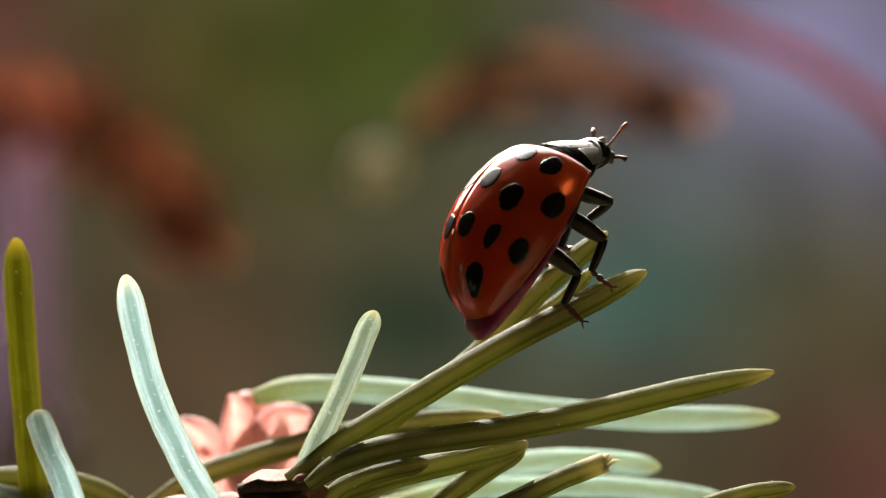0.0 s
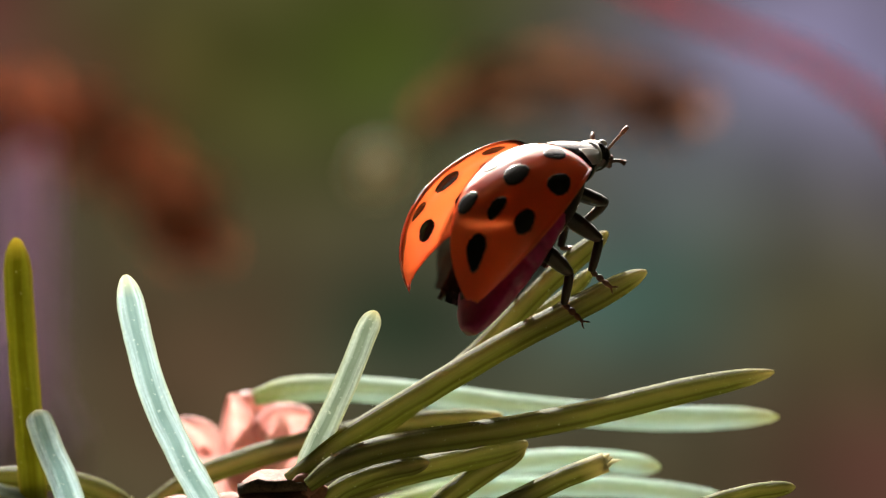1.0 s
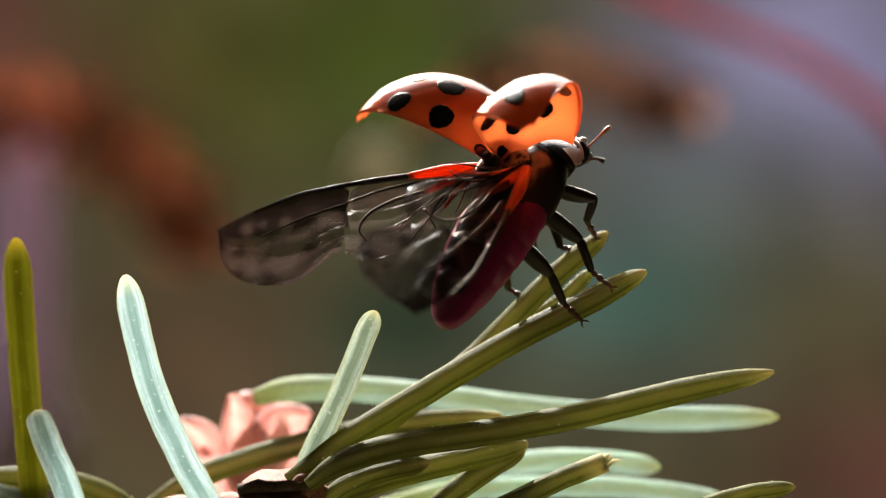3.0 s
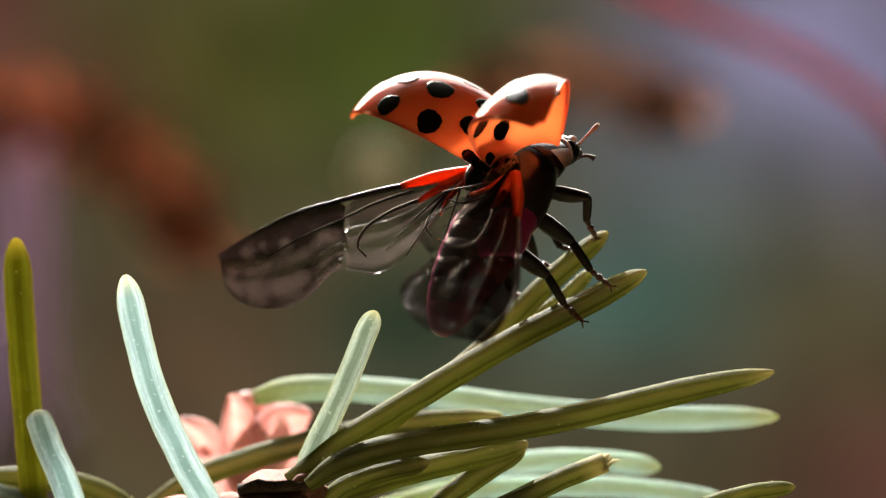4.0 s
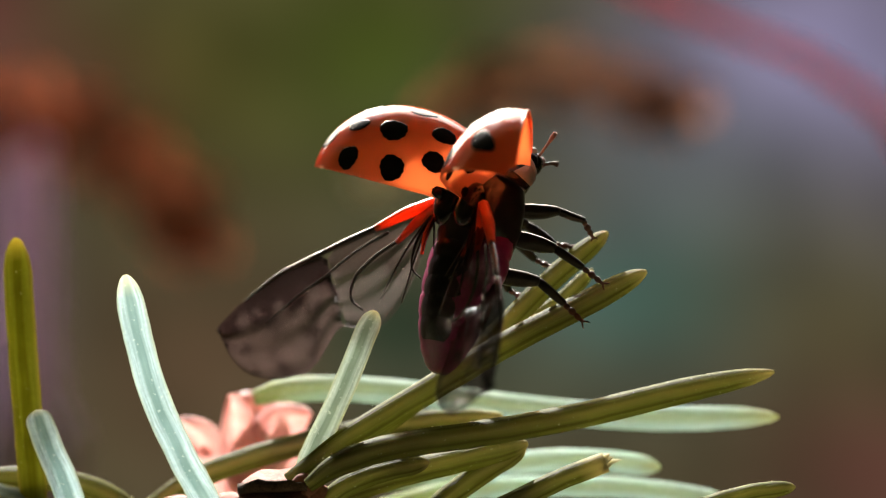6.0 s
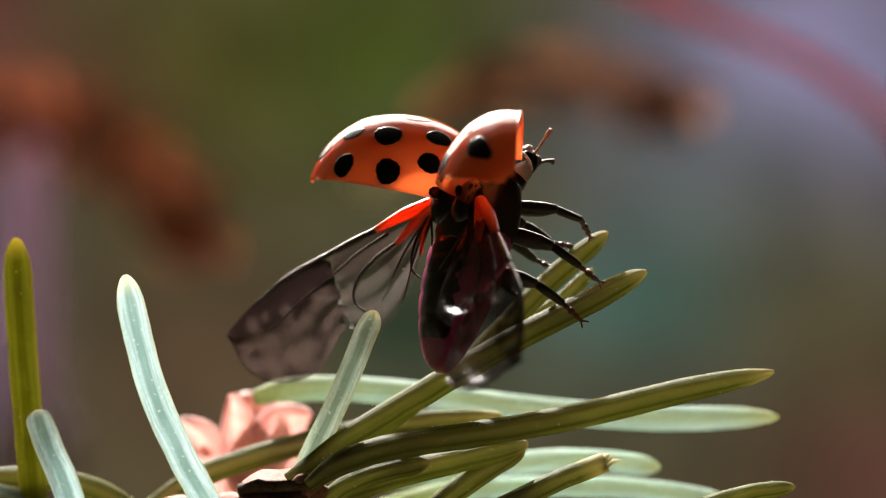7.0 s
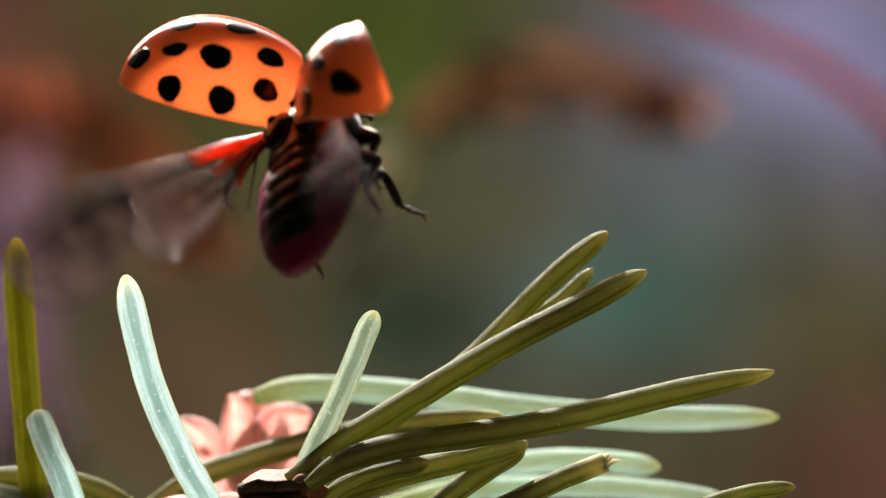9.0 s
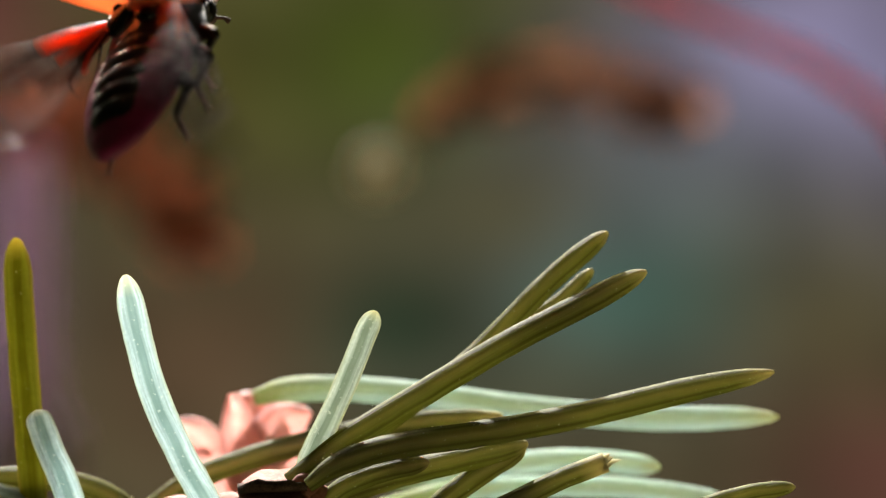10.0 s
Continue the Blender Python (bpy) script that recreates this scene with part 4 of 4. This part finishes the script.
# seconds; for the left case and for the right one: turn as axis times radians in the body's space, the right one mirrored, and shift at the joint in mm
CASE_TURNS = [
    (0.0, (0.00, 0.00, 0.00), (0.00, 0.00, 0.00), (0.00, 0.00, 0.00), (0.00, 0.00, 0.00)),
    (0.8, (-0.02, 0.03, -0.02), (0.00, 0.00, 0.00), (-0.01, 0.02, -0.02), (0.00, 0.00, 0.00)),
    (1.0, (-0.11, 0.25, -0.27), (0.03, 0.00, 0.04), (0.05, 0.14, -0.25), (-0.14, -0.04, 0.02)),
    (1.4, (-0.11, 0.25, -0.27), (0.03, 0.00, 0.04), (0.05, 0.14, -0.25), (-0.14, -0.04, 0.02)),
    (1.5, (0.02, 0.32, -0.84), (0.15, -0.05, 0.01), (0.11, 0.32, -0.51), (-0.14, 0.17, 0.00)),
    (1.7, (0.22, 0.39, -1.14), (-0.14, 0.13, -0.04), (0.26, 0.55, -0.78), (-0.02, 0.12, 0.09)),
    (2.0, (0.22, 0.39, -1.14), (-0.14, 0.13, -0.04), (0.26, 0.55, -0.78), (-0.02, 0.12, 0.09)),
    (2.3, (0.55, 0.35, -1.53), (-0.04, 0.08, 0.12), (0.64, 0.56, -1.23), (-0.02, 0.01, 0.08)),
    (2.7, (0.55, 0.35, -1.53), (-0.04, 0.08, 0.12), (0.64, 0.56, -1.23), (-0.02, 0.01, 0.08)),
    (4.6, (0.57, 0.33, -1.62), (-0.07, 0.13, 0.11), (0.62, 0.42, -1.59), (-0.10, 0.11, 0.05)),
    (4.9, (0.62, 0.25, -1.58), (0.00, 0.02, 0.02), (0.65, 0.50, -1.54), (0.05, -0.18, -0.19)),
    (5.5, (0.62, 0.25, -1.58), (0.00, 0.02, 0.02), (0.65, 0.50, -1.54), (0.05, -0.18, -0.19)),
    (7.0, (0.60, 0.26, -1.52), (-0.10, -0.03, 0.01), (0.63, 0.35, -1.43), (-0.00, 0.01, -0.12)),
    (7.4, (0.60, 0.26, -1.52), (-0.10, -0.03, 0.01), (0.63, 0.35, -1.43), (-0.00, 0.01, -0.12)),
    (7.7, (0.63, 0.06, -1.71), (-0.11, 0.00, -0.19), (0.66, 0.20, -1.25), (0.00, -0.05, -0.12)),
    (8.0, (0.63, 0.06, -1.71), (-0.11, 0.00, -0.19), (0.66, 0.20, -1.25), (0.00, -0.05, -0.12)),
    (8.3, (1.01, 0.15, -1.78), (-0.07, -0.06, -0.28), (0.62, 0.20, -1.10), (-0.10, -0.10, -0.20)),
    (8.7, (1.01, 0.15, -1.78), (-0.07, -0.06, -0.28), (0.62, 0.20, -1.10), (-0.10, -0.10, -0.20)),
    (9.0, (1.30, -0.32, -1.86), (0.23, -0.36, 0.23), (1.01, 0.04, -0.78), (0.08, -0.22, -0.07)),
    (10.0, (1.30, -0.32, -1.86), (0.23, -0.36, 0.23), (1.01, 0.04, -0.78), (0.08, -0.22, -0.07)),
]

# seconds; fold of the outer panel in degrees; span and chord of the left wing, of the right wing; degrees of beating
WING_TURNS = [
    (0.0, 172, None, None, None, None, 0),
    (0.9, 172, None, None, None, None, 0),
    (1.2, 170, (-0.60, 0.2, -0.75), (0.5, -0.5, -0.6), (-0.55, -0.25, -0.80), (-0.5, 0.5, 0.4), 0),
    (1.5, 168, (-0.80, 0.15, -0.50), (0.4, -0.3, -0.8), (-0.5, -0.35, -0.80), (-0.6, 0.4, 0.3), 0),
    (1.7, 166, (-0.88, 0.12, -0.36), (0.30, -0.3, -0.85), (-0.25, -0.5, -0.80), (-0.7, 0.3, 0.2), 0),
    (2.0, 166, (-0.88, 0.12, -0.36), (0.30, -0.3, -0.85), (-0.25, -0.5, -0.80), (-0.7, 0.3, 0.2), 0),
    (2.2, 12, (-0.93, 0.30, -0.10), (0.1, -0.45, -0.85), (-0.40, -0.76, -0.50), (-0.7, 0.2, 0.4), 0),
    (2.7, 4, (-0.93, 0.28, -0.08), (0.0, -0.6, -0.80), (-0.36, -0.77, -0.50), (-0.7, 0.2, 0.4), 0),
    (3.8, 2, (-0.90, 0.32, -0.18), (-0.1, -0.5, -0.85), (0.0, -0.82, -0.55), (-0.93, 0.2, 0.15), 0),
    (4.6, 0, (-0.87, 0.38, -0.22), (-0.1, -0.4, -0.9), (0.02, -0.80, -0.58), (-0.93, 0.2, 0.10), 0),
    (4.9, 0, (-0.84, 0.38, -0.34), (0.25, -0.3, -0.9), (0.02, -0.84, -0.52), (-0.5, 0.6, -0.55), 0),
    (5.7, 0, (-0.84, 0.38, -0.35), (0.25, -0.3, -0.9), (0.05, -0.85, -0.51), (-0.5, 0.6, -0.55), 0),
    (7.0, 0, (-0.79, 0.46, -0.38), (0.25, -0.3, -0.9), (0.19, -0.88, -0.43), (-0.6, 0.45, -0.5), 0),
    (7.4, 0, (-0.82, 0.42, -0.33), (0.25, -0.3, -0.9), (0.16, -0.87, -0.45), (-0.7, 0.3, -0.4), 4),
    (7.7, 0, (-0.97, -0.15, -0.16), (0.1, -0.4, -0.9), (-0.05, -0.92, -0.32), (0.55, 0.25, -0.75), 26),
    (8.0, 0, (-0.97, -0.15, -0.16), (0.1, -0.4, -0.9), (-0.05, -0.92, -0.32), (0.55, 0.25, -0.75), 26),
    (8.3, 0, (-0.97, -0.05, -0.20), (0.1, -0.5, -0.85), (0.02, -0.92, -0.38), (0.55, 0.25, -0.75), 26),
    (9.0, 0, (-0.93, 0.15, -0.28), (0.1, -0.5, -0.85), (0.02, -0.92, -0.38), (0.55, 0.25, -0.75), 26),
    (10.0, 0, (-0.93, 0.15, -0.28), (0.1, -0.5, -0.85), (0.02, -0.92, -0.38), (0.55, 0.25, -0.75), 26),
]

# for each leg: ankle and toe on the needle, when it lets go, and where the ankle trails then in the body's space
GRIPS = {
    (0, -1): ((4.61, 0.9, 0.92), (4.95, 1.4, 0.35), 7.5, (-1.9, 1.3, -0.6)),
    (1, -1): ((4.70, -0.5, -0.70), (5.42, -0.5, -1.28), 7.6, (-2.7, 1.3, -0.8)),
    (2, -1): ((3.83, -0.6, -1.73), (4.57, -0.7, -2.45), 8.0, (-2.3, 1.6, -2.05)),
    (0, 1): ((3.80, 1.7, 0.05), (4.40, 1.8, -0.05), 7.4, (-1.9, 1.3, -0.6)),
    (1, 1): ((3.0, 2.2, -0.35), (3.5, 2.0, -0.60), 7.6, (-2.7, 1.3, -0.8)),
    (2, 1): ((2.15, 2.0, -1.35), (2.65, 1.8, -1.62), 8.0, (-3.0, 1.6, -1.9)),
}
POLES = (Vector((0.7, 0.45, -0.5)), Vector((0.75, 0.4, -0.45)), Vector((0.8, 0.4, -0.4)))


def between(table, t):
    """The rows of a table about t, and how far t lies from one to the next."""
    for a, b in zip(table, table[1:]):
        if t <= b[0]:
            s = (t - a[0]) / (b[0] - a[0])
            return a, b, max(0.0, s)
    return table[-1], table[-1], 0.0


def body_at(t):
    a, b, s = between(BODY, t)
    q = basis(a[2], a[3]).to_quaternion().slerp(basis(b[2], b[3]).to_quaternion(), s)
    return q.to_matrix(), Vector(a[1]).lerp(Vector(b[1]), s)


def cases_at(t):
    a, b, s = between(CASE_TURNS, t)
    left = turned(a[1]).to_quaternion().slerp(turned(b[1]).to_quaternion(), s).to_matrix()
    right = turned(a[3]).to_quaternion().slerp(turned(b[3]).to_quaternion(), s).to_matrix()
    mirror = Matrix.Diagonal((1, -1, 1))
    return {1: left, -1: mirror @ right @ mirror}


def slide_at(t, side):
    """The wing cases shift a little on their joints as they open."""
    a, b, s = between(CASE_TURNS, t)
    k = 2 if side > 0 else 4
    return Vector(a[k]).lerp(Vector(b[k]), s)


FOLDED = {1: ((-1, 0.0, -0.22), (-0.05, -0.98, -0.15)), -1: ((-1, 0.0, -0.20), (-0.05, 0.98, -0.15))}


def wing_frame(span, chord):
    x = Vector(span).normalized()
    y = Vector(chord)
    y = (y - x * y.dot(x)).normalized()
    return Matrix((x, y, x.cross(y))).transposed()


def wings_at(t, body):
    a, b, s = between(WING_TURNS, t)
    out = {}
    for side, k in ((1, 2), (-1, 4)):
        q = []
        for row in (a, b):
            if row[k] is None:
                m = wing_frame(*FOLDED[side])
            else:
                m = body_at(row[0])[0].transposed() @ wing_frame(row[k], row[k + 1])
            q.append(m.to_quaternion())
        m = q[0].slerp(q[1], s).to_matrix()
        beat = a[6] + (b[6] - a[6]) * s
        if beat:
            phase = (frame(t) - 241) % 6
            m = m @ Matrix.Rotation(radians(beat * side * (0, 1, 1, 0, -1, -1)[phase]), 3, "Y")
        out[side] = m
    return out, a[1] + (b[1] - a[1]) * s


HIPS = ((-0.55, 0.85, 0.0), (-1.40, 0.95, -0.05), (-2.75, 0.95, 0.0))


def leg_rows(k, side, times):
    """Hip, knee and ankle by two-bone reach: the foot holds the needle until it lets go, then trails under the body."""
    thigh, shin, foot = [], [], []
    hip_local = Vector((HIPS[k][0], side * HIPS[k][1], HIPS[k][2]))
    grip, toe, release, tucked = GRIPS[(k, side)]
    for t in times:
        m, o = body_at(t)
        inv = m.transposed()
        hold = inv @ (Vector(grip) - o)
        toe_dir = inv @ (Vector(toe) - Vector(grip)).normalized()
        free = Vector((tucked[0], side * tucked[1], tucked[2]))
        late = min(1.0, max(0.0, (t - 8.05) / 0.25)) if k == 0 else 1.0
        # the front legs reach out for a moment before they fold under
        free = Vector((0.35, side * 0.9, -2.2)).lerp(free, late)
        fold = min(1.0, max(0.0, (t - 9.2) / 0.3)) if k == 2 else 0.0
        free = free.lerp(Vector((-4.3, side * 1.3, -0.7)), fold)
        s = min(1.0, max(0.0, (t - release) / 0.3))
        s = s * s * (3 - 2 * s)
        ankle = hold.lerp(free, s)
        toe_dir = toe_dir.lerp(Vector((-0.6, side * 0.3, -0.5)).lerp(Vector((0.2, side * 0.3, -0.9)), 1 - late if k == 0 else 1 - fold if k == 2 else 0.0), s).normalized()
        way = ankle - hip_local
        d = min(way.length, (FEMUR + TIBIA) * 0.985)
        way.normalize()
        ankle = hip_local + way * d
        pole = POLES[k].lerp(Vector((-0.25, 0.9, 0.15)), s * late if k < 2 else fold)
        pole.y *= side
        pole = (pole - way * pole.dot(way)).normalized()
        along = (FEMUR ** 2 - TIBIA ** 2 + d * d) / (2 * d)
        out = math.sqrt(max(0.0, FEMUR ** 2 - along ** 2))
        knee = hip_local + way * along + pole * out
        normal = way.cross(pole)

        def aim(v):
            x = v.normalized()
            z = normal - x * normal.dot(x)
            z.normalize()
            return Matrix((x, z.cross(x), z)).transposed()
        a = placed(aim(knee - hip_local), hip_local)
        inv_a = a.inverted()
        thigh.append((t, a))
        shin.append((t, inv_a @ placed(aim(ankle - knee), knee)))
        foot.append((t, inv_a @ placed(aim(toe_dir), ankle)))
    return thigh, shin, foot


def motions():
    times = [k / 10 for k in range(101)]
    walk(bug, [(t, placed(*body_at(t))) for t in times])
    for side, (case, hinge) in CASES.items():
        walk(case, [(t, placed(cases_at(t)[side], hinge + slide_at(t, side))) for t in times])
    beats = times[:74] + [7.4 + k / 30 for k in range(0, 79)]
    for side, (wing, outer) in WINGS.items():
        rows, folds = [], []
        for t in beats:
            turns, fold = wings_at(t, None)
            rows.append((t, placed(turns[side], (-0.95, side * 1.25, 1.38 + 0.03 * side))))
            folds.append((t, placed(Matrix.Rotation(radians(fold), 3, "Y"), (INNER, 0, 0.02))))
        walk(wing, rows)
        walk(outer, folds)
    for (k, side), pieces in LEGS.items():
        for piece, rows in zip(pieces, leg_rows(k, side, times)):
            walk(piece, rows)


motions()
